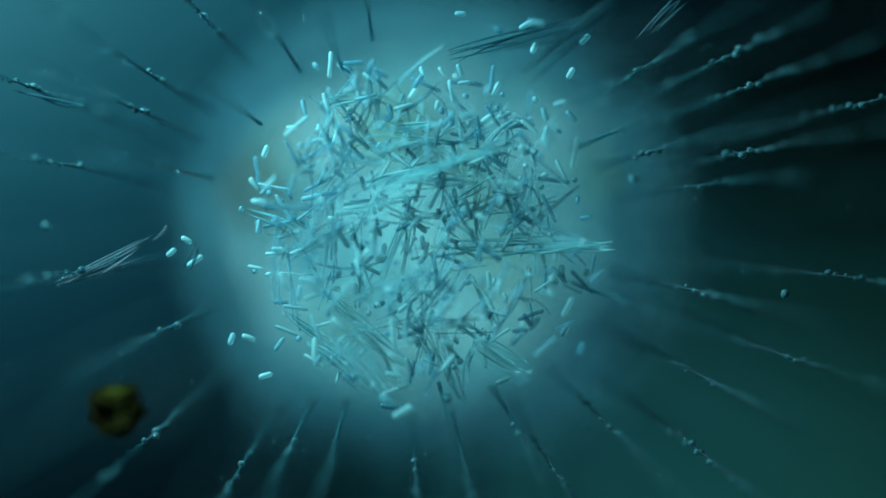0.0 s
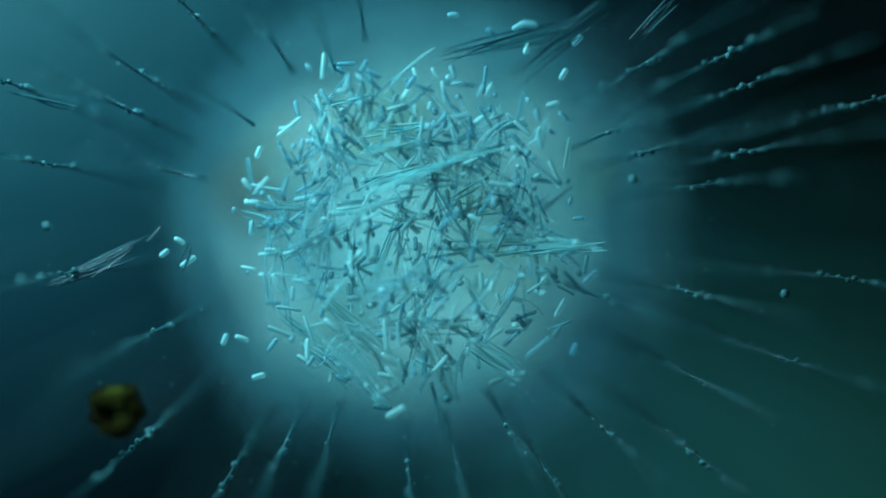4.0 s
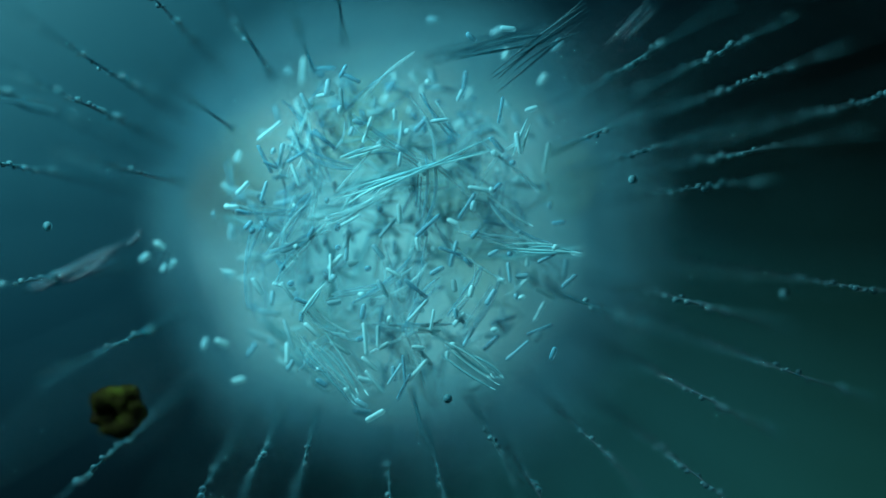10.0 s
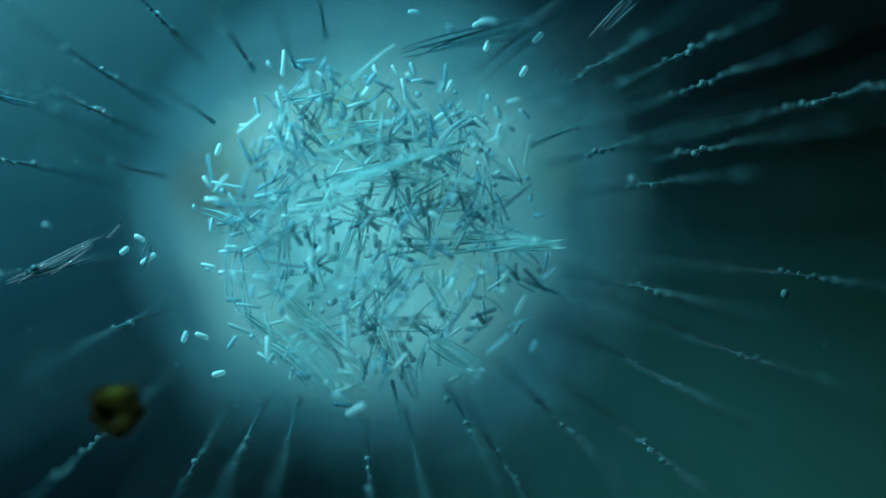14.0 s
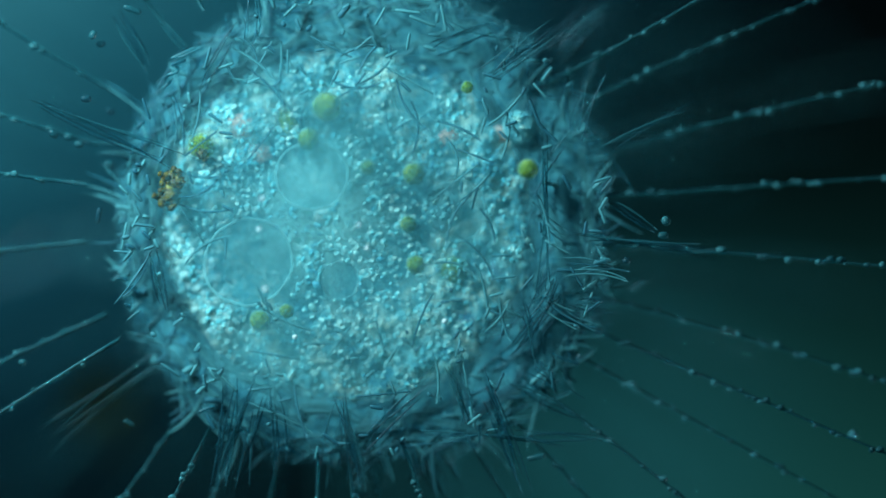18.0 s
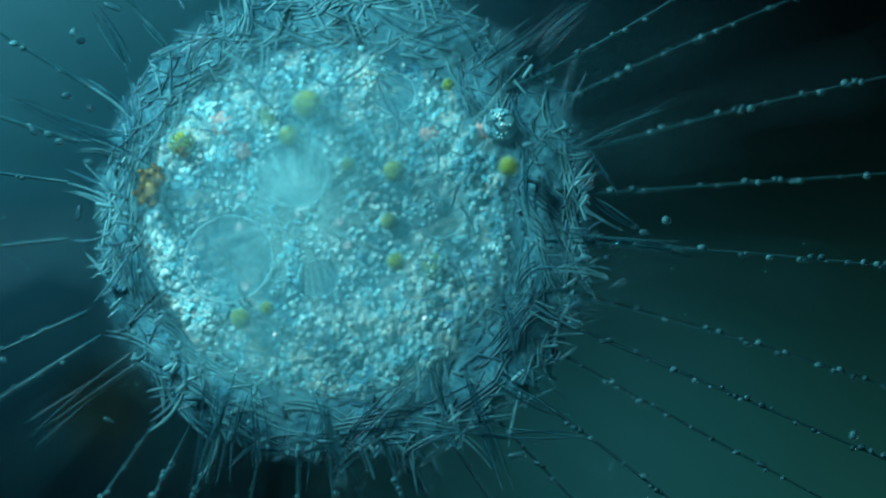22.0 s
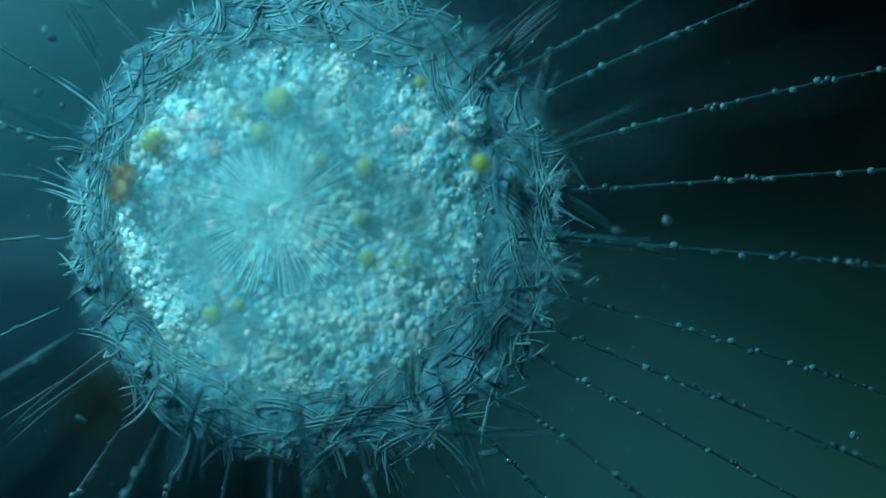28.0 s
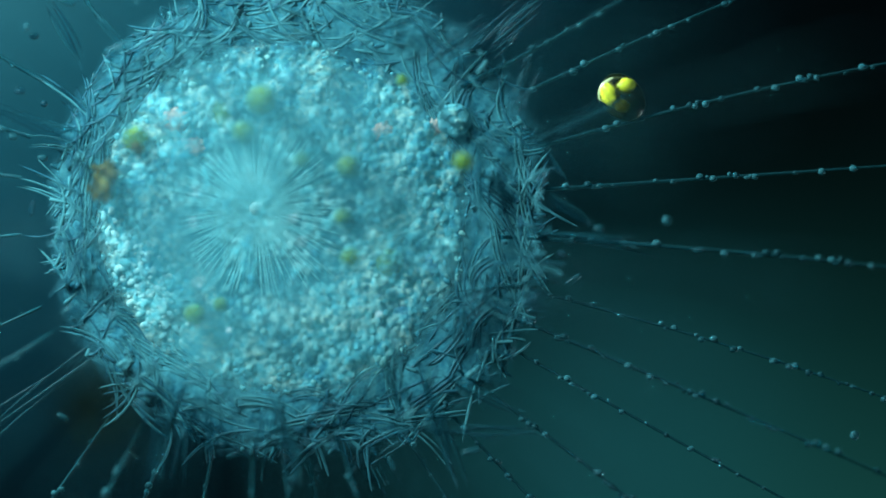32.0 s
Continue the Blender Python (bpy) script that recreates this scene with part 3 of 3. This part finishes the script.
# rays of fibres in the dish, and their centre
fibre_mesh = mesh_of("fibre", *lathe([(0, 0), (0.01, 0.0010), (0.3, 0.0019), (0.8, 0.0016), (1.0, 0)], 6), mat_fibre)
for k in range(300):
    a = 2 * math.pi * k / 300 + rng.uniform(-0.05, 0.05)
    reach = rng.uniform(0.06, 0.20)
    start = rng.uniform(0.004, 0.030)
    p = Vector((start * math.cos(a), start * math.sin(a), -0.0100))
    q = Vector((reach * math.cos(a), reach * math.sin(a), 0))
    q.z = dish_height(q.x, q.y)[0] + 0.0008
    part("fibre", fibre_mesh, cell, "", aim(p, q - p, 0, ((q - p).length, rng.uniform(0.6, 1.2), 0.65)))
part("ray_centre", mesh_of("ray_centre", *lumpy(0.013, 3, 0.25, 2.4, flat=0.6), mat_pale), cell, "small pale knot where the rays meet", pose(0, 0, -0.009))

# vacuoles: smooth bowls with a pale rim
v, f = [], []
for i in range(13):
    b = math.pi / 2 * i / 12
    rr, zz = math.sin(b), -math.cos(b) * 0.17
    v += [(rr * math.cos(2 * math.pi * k / 36), rr * math.sin(2 * math.pi * k / 36), zz) for k in range(36)]
for i in range(12):
    f += [(i * 36 + k, (i + 1) * 36 + k, (i + 1) * 36 + (k + 1) % 36, i * 36 + (k + 1) % 36) for k in range(36)]
bowl_mesh = mesh_of("fluid", v, f, mat_vacuole)
v, f = [], []
for k in range(48):
    a = 2 * math.pi * k / 48
    w = 1 + 0.05 * noise.noise(Vector((2 * math.cos(a), 2 * math.sin(a), 4)))
    v += [(w * (1 + 0.034 * math.cos(b)) * math.cos(a), w * (1 + 0.034 * math.cos(b)) * math.sin(a), 0.04 * math.sin(b)) for b in (0, 1.05, 2.1, 3.14, 4.2, 5.25)]
    j = (k + 1) % 48
    f += [(k * 6 + i, j * 6 + i, j * 6 + (i + 1) % 6, k * 6 + (i + 1) % 6) for i in range(6)]
rim_mesh = mesh_of("membrane", v, outward(v, f), mat_membrane)
for k, (x, y, z, r) in enumerate(vacuoles):
    vac = part("vacuole", bowl_mesh, cell, "smooth blue-green vacuole", pose(x, y, level(z), 0, 0, 40 * k) @ Matrix.Diagonal((r, r * 0.94, r, 1)))
    part("membrane", rim_mesh, vac)

# granular bodies: the nucleus and others
for k, (x, y, z, r) in enumerate(granular_bodies):
    body = part("granular_body", mesh_of("granular_body", *lumpy(r, k + 1, 0.10, 2.5, 18, 30, 0.35), mat_blue if k == 5 else mat_nucleus), cell, "round granular body", pose(x, y, level(z) - r * 0.35, 0, 0, 30 * k))
    g = mesh_of("grain", *ball(r * 0.13, 5, 8), mat_granule_single)
    for j in range(26):
        a, b = rng.uniform(0, 6.28), math.sqrt(rng.random()) * 0.88
        part("grain", g, body, "", pose(r * b * math.cos(a), r * b * math.sin(a), r * 0.35 * math.sqrt(max(0, 1 - b * b))))

# eaten algae
for k, (x, y, z, r) in enumerate(green_food):
    eaten = part("eaten_alga", mesh_of("eaten_alga", *lumpy(r * 0.92, k + 11, 0.07, 1.8, 20, 32, 0.75), mat_green), cell, "round green eaten alga", pose(x, y, level(z), 0, 0, 50 * k))
    # a thin pale shell added to imitate the dim halo round the alga
    part("skin", mesh_of("skin", *lumpy(r * 1.10, k + 11, 0.05, 1.8, 16, 28, 0.6), mat_halo), eaten, "thin pale shell added as a halo", pose(0, 0, -0.002))
part("eaten_alga", mesh_of("eaten_alga", *lumpy(0.019, 31, 0.08, 1.4, 14, 22, 0.8), mat_green), cell, "oval green eaten alga", pose(-0.060, 0.165, 0.017, 0, 0, -65) @ Matrix.Diagonal((1.35, 0.85, 1, 1)))
for k, (x, y, z, r) in enumerate(brown_food):
    clump = part("food_clump", mesh_of("food_clump", *lumpy(r * 0.8, k + 41, 0.35, 2.2, 14, 22, 0.7), mat_brown), cell, "amber and brown half-digested clump", pose(x, y, level(z) - 0.001, 0, 0, 70 * k))
    flake = mesh_of("flake", *lumpy(r * 0.22, k + 51, 0.3, 2, 6, 9), mat_flake)
    for j in range(16):
        a, b = rng.uniform(0, 6.28), rng.uniform(0.2, 1.0)
        part("flake", flake, clump, "", pose(r * b * math.cos(a), r * b * math.sin(a), r * rng.uniform(0.1, 0.6), 0, 0, rng.uniform(0, 360)))
for x, y, z, r, m, label in ((-0.14, 0.155, 0.02, 0.026, mat_pink, "pinkish inclusion"), (-0.115, 0.115, 0.018, 0.022, mat_pink, "pinkish inclusion"), (0.222, 0.135, 0.015, 0.018, mat_pink, "pinkish inclusion"),
                             (0.315, 0.145, 0.02, 0.014, mat_pink, "pinkish inclusion"), (0.245, -0.10, 0.015, 0.02, mat_blue, "blue glittering inclusion"), (0.30, -0.10, 0.02, 0.022, mat_blue, "blue glittering inclusion"), (0.315, 0.0, 0.02, 0.016, mat_blue, "blue glittering inclusion"), (0.255, -0.19, 0.02, 0.018, mat_blue, "blue glittering inclusion")):
    part("inclusion", mesh_of("inclusion", *lumpy(r * 0.9, r * 900, 0.6, 2.9, 18, 28, 0.22), m), cell, label, pose(x, y, lower_height(x, y)[0] - 0.002))
crystal = mesh_of("crystal", *lumpy(0.0048, 5, 0.25, 1.5, 8, 12), mat_bright)
for x, y, z in ((0.066, -0.017, 0.07), (0.080, -0.058, 0.068), (0.217, -0.187, 0.046), (-0.048, -0.215, 0.046), (0.057, -0.272, 0.03), (0.203, -0.215, 0.025), (0.333, -0.032, 0.02), (-0.11, -0.025, 0.07), (0.30, 0.13, 0.025), (-0.105, 0.03, 0.08), (-0.1, -0.13, 0.08)):
    part("crystal", crystal, cell, "bright refractive crystal", pose(x, y, level(z)))

# granules: three hundred single ones, the rest as one mass
grain_mesh = mesh_of("granule", *ball(1.0, 6, 9), mat_granule_single)
gv, gf = ball(1.0, 5, 7)
pieces = []
for k in range(900):
    a, b = rng.uniform(0, 2 * math.pi), math.sqrt(rng.random()) * 0.97
    x, y = CORE.x + CORE_R[0] * b * math.cos(a), CORE.y + CORE_R[1] * b * math.sin(a)
    d = math.hypot((x - DISH[0]) / DISH[2], (y - DISH[1]) / DISH[3])
    r = rng.choice((0.002, 0.0025, 0.003, 0.0035, 0.004, 0.0055))
    if d < 0.95 and k % 2 == 0:
        z = upper_height(x, y)[0] + r * rng.uniform(-0.3, 1.0)
    else:
        if d < 0.95:
            continue
        z = lower_height(x, y)[0] + r * rng.uniform(-0.5, 0.5)
    if any(math.hypot(x - p[0], y - p[1]) < p[3] * 1.05 and z > p[2] - p[3] for p in vacuoles):
        continue
    m = pose(x, y, z, 0, 0, rng.uniform(0, 180)) @ Matrix.Diagonal((r * rng.uniform(0.8, 1.9), r * rng.uniform(0.8, 1.5), r, 1))
    if k % 2 == 0:
        part("granule", grain_mesh, cell, "", m)
    else:
        pieces.append((gv, gf, m))
tagged(part("granule_mass", merged("granule_mass", pieces, mat_granule), cell, "countless fine teal granules"), kind="stuff")

# a dense bank of granules along one side of the core, pale to imitate its bright glow
pale_mesh = mesh_of("pale_granule", *ball(1.0, 6, 9), mat_pale)
for k in range(250):
    along_bank, across = rng.gauss(0, 0.55), rng.gauss(0, 0.4)
    x, y = -0.205 + 0.055 * along_bank + 0.050 * across, -0.125 - 0.110 * along_bank + 0.022 * across
    if core_rho(x, y) > 0.93:
        continue
    r = rng.choice((0.003, 0.0035, 0.0045, 0.006))
    part("pale_granule", pale_mesh, cell, "", pose(x, y, lower_height(x, y)[0] + r * rng.uniform(-0.4, 0.3), 0, 0, rng.uniform(0, 180)) @ Matrix.Diagonal((r * rng.uniform(0.9, 1.8), r, r * 0.8, 1)))

# spicules: short round-ended rods lying in the crust
rods = [capsule(0.032, 0.0044, 10), capsule(0.023, 0.0046, 10), capsule(0.046, 0.0038, 10, 0.12), capsule(0.013, 0.0052, 10)]
rod_meshes = [mesh_of("spicule", *r, mat_spicule) for r in rods]
ring_meshes = [mesh_of("spicule", *r, mat_ring_single) for r in rods]
pieces, felt_pieces, ring_pieces, rim_pieces = [], [], [], []


def outside(p):
    return math.hypot((p.x - MIDDLE.x) / HALF[0], (p.y - MIDDLE.y) / HALF[1]) > 1.02


def cap_place(az, deep):
    s = math.sqrt(rng.random()) * rng.uniform(0.82, 1.02) * (1 + 0.22 * noise.noise(Vector((1.6 * math.cos(az), 1.6 * math.sin(az), 8))))
    high = rng.gauss(0.568, 0.007) if deep else rng.gauss(0.527, 0.008)
    return Vector((0.040 + 0.345 * s * math.cos(az), -0.012 + 0.31 * s * math.sin(az), high - 0.015 * s ** 3)), Vector((0, 0, 1))


def ring_place(az):
    inner = Vector((CORE.x + CORE_R[0] * 0.98 * math.cos(az), CORE.y + CORE_R[1] * 0.98 * math.sin(az), 0))
    outer = brim(az)
    q = rng.uniform(-0.02, 1.0) if rng.random() < 0.72 else rng.gauss(0.97, 0.06)
    p = inner.lerp(outer, q)
    p.z = rng.gauss(0.034, 0.005) if rng.random() < 0.28 else film_height(p) + rng.uniform(-0.0026, 0.0008)
    return p, Vector((rng.gauss(0, 0.06), rng.gauss(0, 0.06), 1)).normalized()


for k in range(1010):
    az = rng.uniform(0, 2 * math.pi)
    if k < 160:
        p, n = cap_place(az, True)
    elif k < 460:
        p, n = cap_place(az, False)
    else:
        p, n = ring_place(az)
    m = aim(p, along(n, rng.uniform(0, 6.28), rng.gauss(0, 0.06 if k < 460 else 0.03)), 0, (rng.uniform(0.8, 1.3) * (1 if k < 460 else 0.85), rng.uniform(0.8, 1.15) * (1 if k < 460 else 0.72), 1 if k < 460 else 0.6))
    j = rng.randrange(4)
    if k % 5 == 0:
        part("spicule", rod_meshes[j] if k < 460 else ring_meshes[j], cell, "", m)
    else:
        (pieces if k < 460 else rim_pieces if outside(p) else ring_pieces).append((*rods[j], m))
# long thin ones between them
long_rods = [capsule(0.11, 0.0019, 6)]
for bow in (0.006, 0.014, -0.010, 0.024):
    path = [Vector((0.11 * (i / 8 - 0.5), bow * (1 - (i / 4 - 1) ** 2), 0)) for i in range(9)]
    long_rods.append(tube(path, [0.0012, 0.0022, 0.0024, 0.0025, 0.0025, 0.0025, 0.0024, 0.0022, 0.0012], 6))
for k in range(195):
    az = rng.uniform(0, 2 * math.pi)
    if k < 125:
        p, n = cap_place(az, k % 3 == 0)
        p = Vector((0.02, -0.01, p.z)).lerp(p, 0.84)
    else:
        p, n = ring_place(az)
    d = along(n, rng.uniform(0, 6.28), rng.gauss(0, 0.03))
    if k >= 125:
        turn = az + math.pi / 2 + (rng.gauss(0, 0.55) if rng.random() < 0.7 else rng.uniform(-1.5, 1.5))
        d = Vector((math.cos(turn), math.sin(turn), rng.gauss(0, 0.012))).normalized()
    side = n.cross(d).normalized()
    for j in range(rng.choice((1, 1, 2, 3, 4) if k < 125 else (1, 2, 3, 4, 6))):
        shape, wide = rng.choice(long_rods[:3]), rng.uniform(0.5, 1.25) * (1.05 if k < 125 else 0.62)
        turned = (d + side * rng.gauss(0, 0.07)).normalized()
        m = aim(p + side * (0.0055 * j + rng.gauss(0, 0.001)) + d * rng.gauss(0, 0.012), turned, 0, (wide if k < 125 else wide * 1.35, wide ** 0.5 * (1 if k < 125 else 0.70), 1 if k < 125 else 0.65))
        (felt_pieces if k < 125 else rim_pieces if outside(p) else ring_pieces).append((*shape, m))
# strands laid in long bows on the outer plasm
for k in range(230):
    az = rng.uniform(0, 2 * math.pi)
    p, n = ring_place(az)
    turn = az + math.pi / 2 + (rng.gauss(0, 0.40) if rng.random() < 0.75 else rng.uniform(-1.5, 1.5))
    d = Vector((math.cos(turn), math.sin(turn), 0))
    side = Vector((-d.y, d.x, 0))
    length, bow = rng.uniform(0.05, 0.19), rng.gauss(0.10, 0.10)
    for j in range(rng.choice((1, 1, 2, 3))):
        thick, o, shift = rng.uniform(0.0018, 0.0030), side * 0.0068 * j, d * rng.gauss(0, 0.012)
        path = []
        for i in range(11):
            w = i / 5 - 1
            q = Vector((p.x, p.y, 0)) + o + shift + d * length * w / 2 + side * bow * length * (1 - w * w)
            q.z = film_height(q) - thick * rng.uniform(-0.1, 0.35)
            path.append(q)
        if all(core_rho(q.x, q.y) > 0.90 for q in path):
            ring_pieces.append((*tube(path, [thick * math.sqrt(max(0.05, 1 - (i / 5 - 1) ** 4)) for i in range(11)], 7), Matrix()))
# short spicules strewn over the shoulder of the core
for k in range(150):
    az, q = rng.uniform(0, 2 * math.pi), rng.uniform(0.58, 1.08)
    p = Vector((CORE.x + CORE_R[0] * q * math.cos(az), CORE.y + CORE_R[1] * q * math.sin(az), rng.gauss(0.044, 0.004)))
    d = along(Vector((0, 0, 1)), rng.uniform(0, 6.28), rng.gauss(0, 0.08))
    shape = rods[rng.randrange(4)] if k % 3 else long_rods[rng.randrange(3)]
    ring_pieces.append((*shape, aim(p, d, 0, (rng.uniform(0.6, 1.0), 0.62 if k % 3 else 0.9, 0.6))))
tagged(part("spicule_mass", merged("spicule_mass", pieces, mat_spicule_mass), cell, "felt of countless glassy spicules"), kind="stuff")
tagged(part("needle_felt", merged("needle_felt", felt_pieces, mat_felt), cell, "felt of countless long thin glassy needles"), kind="stuff")
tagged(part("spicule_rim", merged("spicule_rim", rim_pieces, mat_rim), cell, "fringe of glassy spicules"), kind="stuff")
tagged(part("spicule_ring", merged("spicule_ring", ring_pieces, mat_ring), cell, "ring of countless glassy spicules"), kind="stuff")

# loose rods about the crust, each seen by itself
for x, y, z, turn, length in loose_top + loose_upper + loose_mid + loose_low:
    rod = capsule(length, 0.0052 if length > 0.02 else 0.0065, 9)
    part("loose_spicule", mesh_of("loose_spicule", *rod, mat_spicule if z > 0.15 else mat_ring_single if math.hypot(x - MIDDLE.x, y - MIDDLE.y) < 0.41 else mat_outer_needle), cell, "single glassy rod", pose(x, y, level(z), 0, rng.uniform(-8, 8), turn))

# bundles of long needles
needle_shapes, outer_shapes = [], []
for bow in (0.0, 0.003, -0.004, 0.006):
    path = [Vector((i / 10 - 0.5, bow * (1 - (i / 5 - 1) ** 2), 0)) for i in range(11)]
    shape = tube(path, [0.0003, 0.0010, 0.0015, 0.0019, 0.002, 0.002, 0.002, 0.0018, 0.0014, 0.0009, 0.0003], 7)
    needle_shapes.append(mesh_of("needle", *shape, mat_needle))
    outer_shapes.append(mesh_of("needle", *shape, mat_outer_needle))
for x0, y0, x1, y1, z, count, spread in needles_a + needles_b + needles_c + needles_d + needles_e + needles_f + needles_g + needles_h + needles_i:
    a, b = Vector((x0, y0, level(z))), Vector((x1, y1, level(z)))
    d = b - a
    side = Vector((-d.y, d.x, 0)).normalized()
    bundle = part("needle_bundle", None, cell, "bundle of long glassy needles", Matrix.Translation((a + b) / 2))
    for j in range(count):
        o = rng.gauss(0, 0.3) * spread
        fan = side * rng.gauss(0, 0.06)
        length = d.length * rng.uniform(0.6, 1.0)
        shift = d.normalized() * rng.uniform(-0.5, 0.5) * (d.length - length)
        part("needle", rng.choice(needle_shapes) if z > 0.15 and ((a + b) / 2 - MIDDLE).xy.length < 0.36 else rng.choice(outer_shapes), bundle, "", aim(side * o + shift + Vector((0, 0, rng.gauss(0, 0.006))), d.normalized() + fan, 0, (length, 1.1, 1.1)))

# axopodia: stiff tapering rays, beaded
bead_mesh = mesh_of("bead", *ball(0.0053, 6, 9), mat_bead)
for az, rise, dense in axes_top_a + axes_top_b + axes_high + axes_mid + axes_equator:
    a = radians(az)
    flat = Vector((math.cos(a), math.sin(a), 0))
    side = Vector((-flat.y, flat.x, 0))
    length = min(1.5, dense + (0.22 if rise > 0.2 else 0.65) * rng.uniform(0.8, 1.2))
    bend, start = rng.gauss(0, 0.012), 0.27
    while start < 0.42 and HALF[2] * (1 - min(0.99, start / 0.43) ** POWER) ** (1 / POWER) > (2.5 * rise if rise > 0.2 else rise) * start + 0.02:
        start += 0.01
    path = []
    for i in range(13):
        s = start + (length - start) * i / 12
        high = 2.5 * rise * s if rise > 0.2 else level(rise * dense) + (level(rise * dense) + 0.02) / dense * (s - dense)
        path.append(flat * s + side * bend * ((s - dense) / 0.4) ** 2 + Vector((0, 0, high)))
    thick = rng.uniform(0.0026, 0.0036)
    ray = part("axopodium", mesh_of("axopodium", *tube(path, [thick * (1.15 - 0.75 * i / 12) for i in range(13)]), mat_axis), cell, "long stiff beaded ray")
    s = start + 0.08
    while s < length - 0.02:
        i = min(11, int((s - start) / (length - start) * 12))
        g = (s - start) / (length - start) * 12 - i
        p = path[i].lerp(path[i + 1], g)
        near = abs(s - dense) < 0.09
        size = rng.uniform(0.65, 1.25)
        part("bead", bead_mesh, ray, "", Matrix.Translation(p + side * rng.choice((-1, 1)) * thick * rng.uniform(0.2, 1.4)) @ Matrix.Diagonal((size * rng.uniform(0.9, 1.3), size, size, 1)))
        s += rng.uniform(0.006, 0.022) if (near and rise > 0.2) else rng.choice((0.009, 0.012, 0.025, 0.04, 0.06)) * rng.uniform(0.7, 1.3)

# ---- things apart from the cell ----
alga = new("brown_alga")
tagged(alga, "dark brown and green clump of algae hanging in the water", "alga")
alga.location = (-0.575, -0.285, 0.600)
part("clump", mesh_of("clump", *lumpy(0.044, 8, 0.30, 1.7, 44, 64, 0.75), mat_dark_alga), alga)
tuft = mesh_of("lobe", *lumpy(0.02, 9, 0.28, 1.7, 16, 24), mat_dark_alga)
for k in range(16):
    a, b = rng.uniform(0, 6.28), rng.uniform(0.018, 0.048)
    part("lobe", tuft, alga, "", pose(b * math.cos(a) * 1.2, b * math.sin(a) * 0.85, rng.uniform(0.0, 0.03), 0, 0, 57 * k) @ Matrix.Scale(rng.uniform(0.35, 0.85), 4))

diatom = new("golden_alga")
tagged(diatom, "golden green oval alga drifting past the rays", "alga")
v, f = ball(1.0, 22, 32)
# the shell's colour is darkened to stand for the shade at its lower right
part("shell", mesh_of("shell", [(p[0] * 0.047, p[1] * 0.036, p[2] * 0.026) for p in v], f, mat_gold), diatom, "olive shell, darkened for its shaded side", pose(0, 0, 0, 0, 0, -52))
for x, y, z, r, tall, turn, k in ((-0.022, 0.005, 0.014, 0.0165, 1.35, 115, 1), (0.004, 0.020, 0.016, 0.0140, 1.30, 20, 2), (-0.003, -0.013, 0.015, 0.0115, 1.35, -30, 3)):
    part("plastid", mesh_of("plastid", *lumpy(r, k + 60, 0.16, 1.6, 14, 20, 0.7), mat_plastid), diatom, "bright golden plastid", pose(x, y, z, 0, 0, turn) @ Matrix.Diagonal((tall, 1, 1, 1)))
# the highlight of the upper left rim, built as a pale strip
glint = tube([Vector((0.041 * math.cos(a), 0.034 * math.sin(a), 0.010)) for a in [radians(d) for d in range(95, 206, 10)]], [0.001 + 0.0028 * math.sin(math.pi * i / 11) for i in range(12)], 7)
part("rim", mesh_of("rim", *glint, mat_glint), diatom, "pale highlight painted along the upper left rim", pose(-0.001, 0.001, 0.002, 0, 0, -10))

grit = mesh_of("floating_grain", *lumpy(0.0085, 4, 0.12, 1.5, 8, 12), mat_bead)
for x, y, z in ((0.336, 0.123, 0.568), (0.606, -0.080, 0.525), (0.008, -0.265, 0.572), (0.728, -0.33, 0.0), (-0.70, 0.04, 0.568), (0.395, 0.05, 0.03)):
    ob = new("floating_grain", grit)
    ob.location = (x, y, z)
    tagged(ob, "tiny round grain floating in the water", "grain", "floating grains")


def motions():
    walk(cell, [(t, pose(x, y, 0)) for t, x, y in drift])
    walk(diatom, [(0, pose(1.6, 0.10, -2.5, 60, 0, 40)), (27.5, pose(1.25, 0.18, -2.5, 60, 0, 40)), (29.0, pose(0.85, 0.23, -2.2, 60, 0, 40)), (29.6, pose(0.715, 0.249, -0.80, 60, 0, 35)),
                  (30.0, pose(0.695, 0.264, -0.36, 58, 0, 30)), (30.3, pose(0.635, 0.252, -0.13, 48, 0, 25)), (30.6, pose(0.536, 0.284, -0.06, 35, 0, 15)), (31.0, pose(0.396, 0.282, 0.0, 12, 0, 4)),
                  (31.3, pose(0.349, 0.280, -0.004, 6, 0, 2)), (31.6, pose(0.328, 0.274, -0.008, 2, 0, 1)), (32.0, pose(0.318, 0.268, -0.006, 0, 0, 0))])


motions()
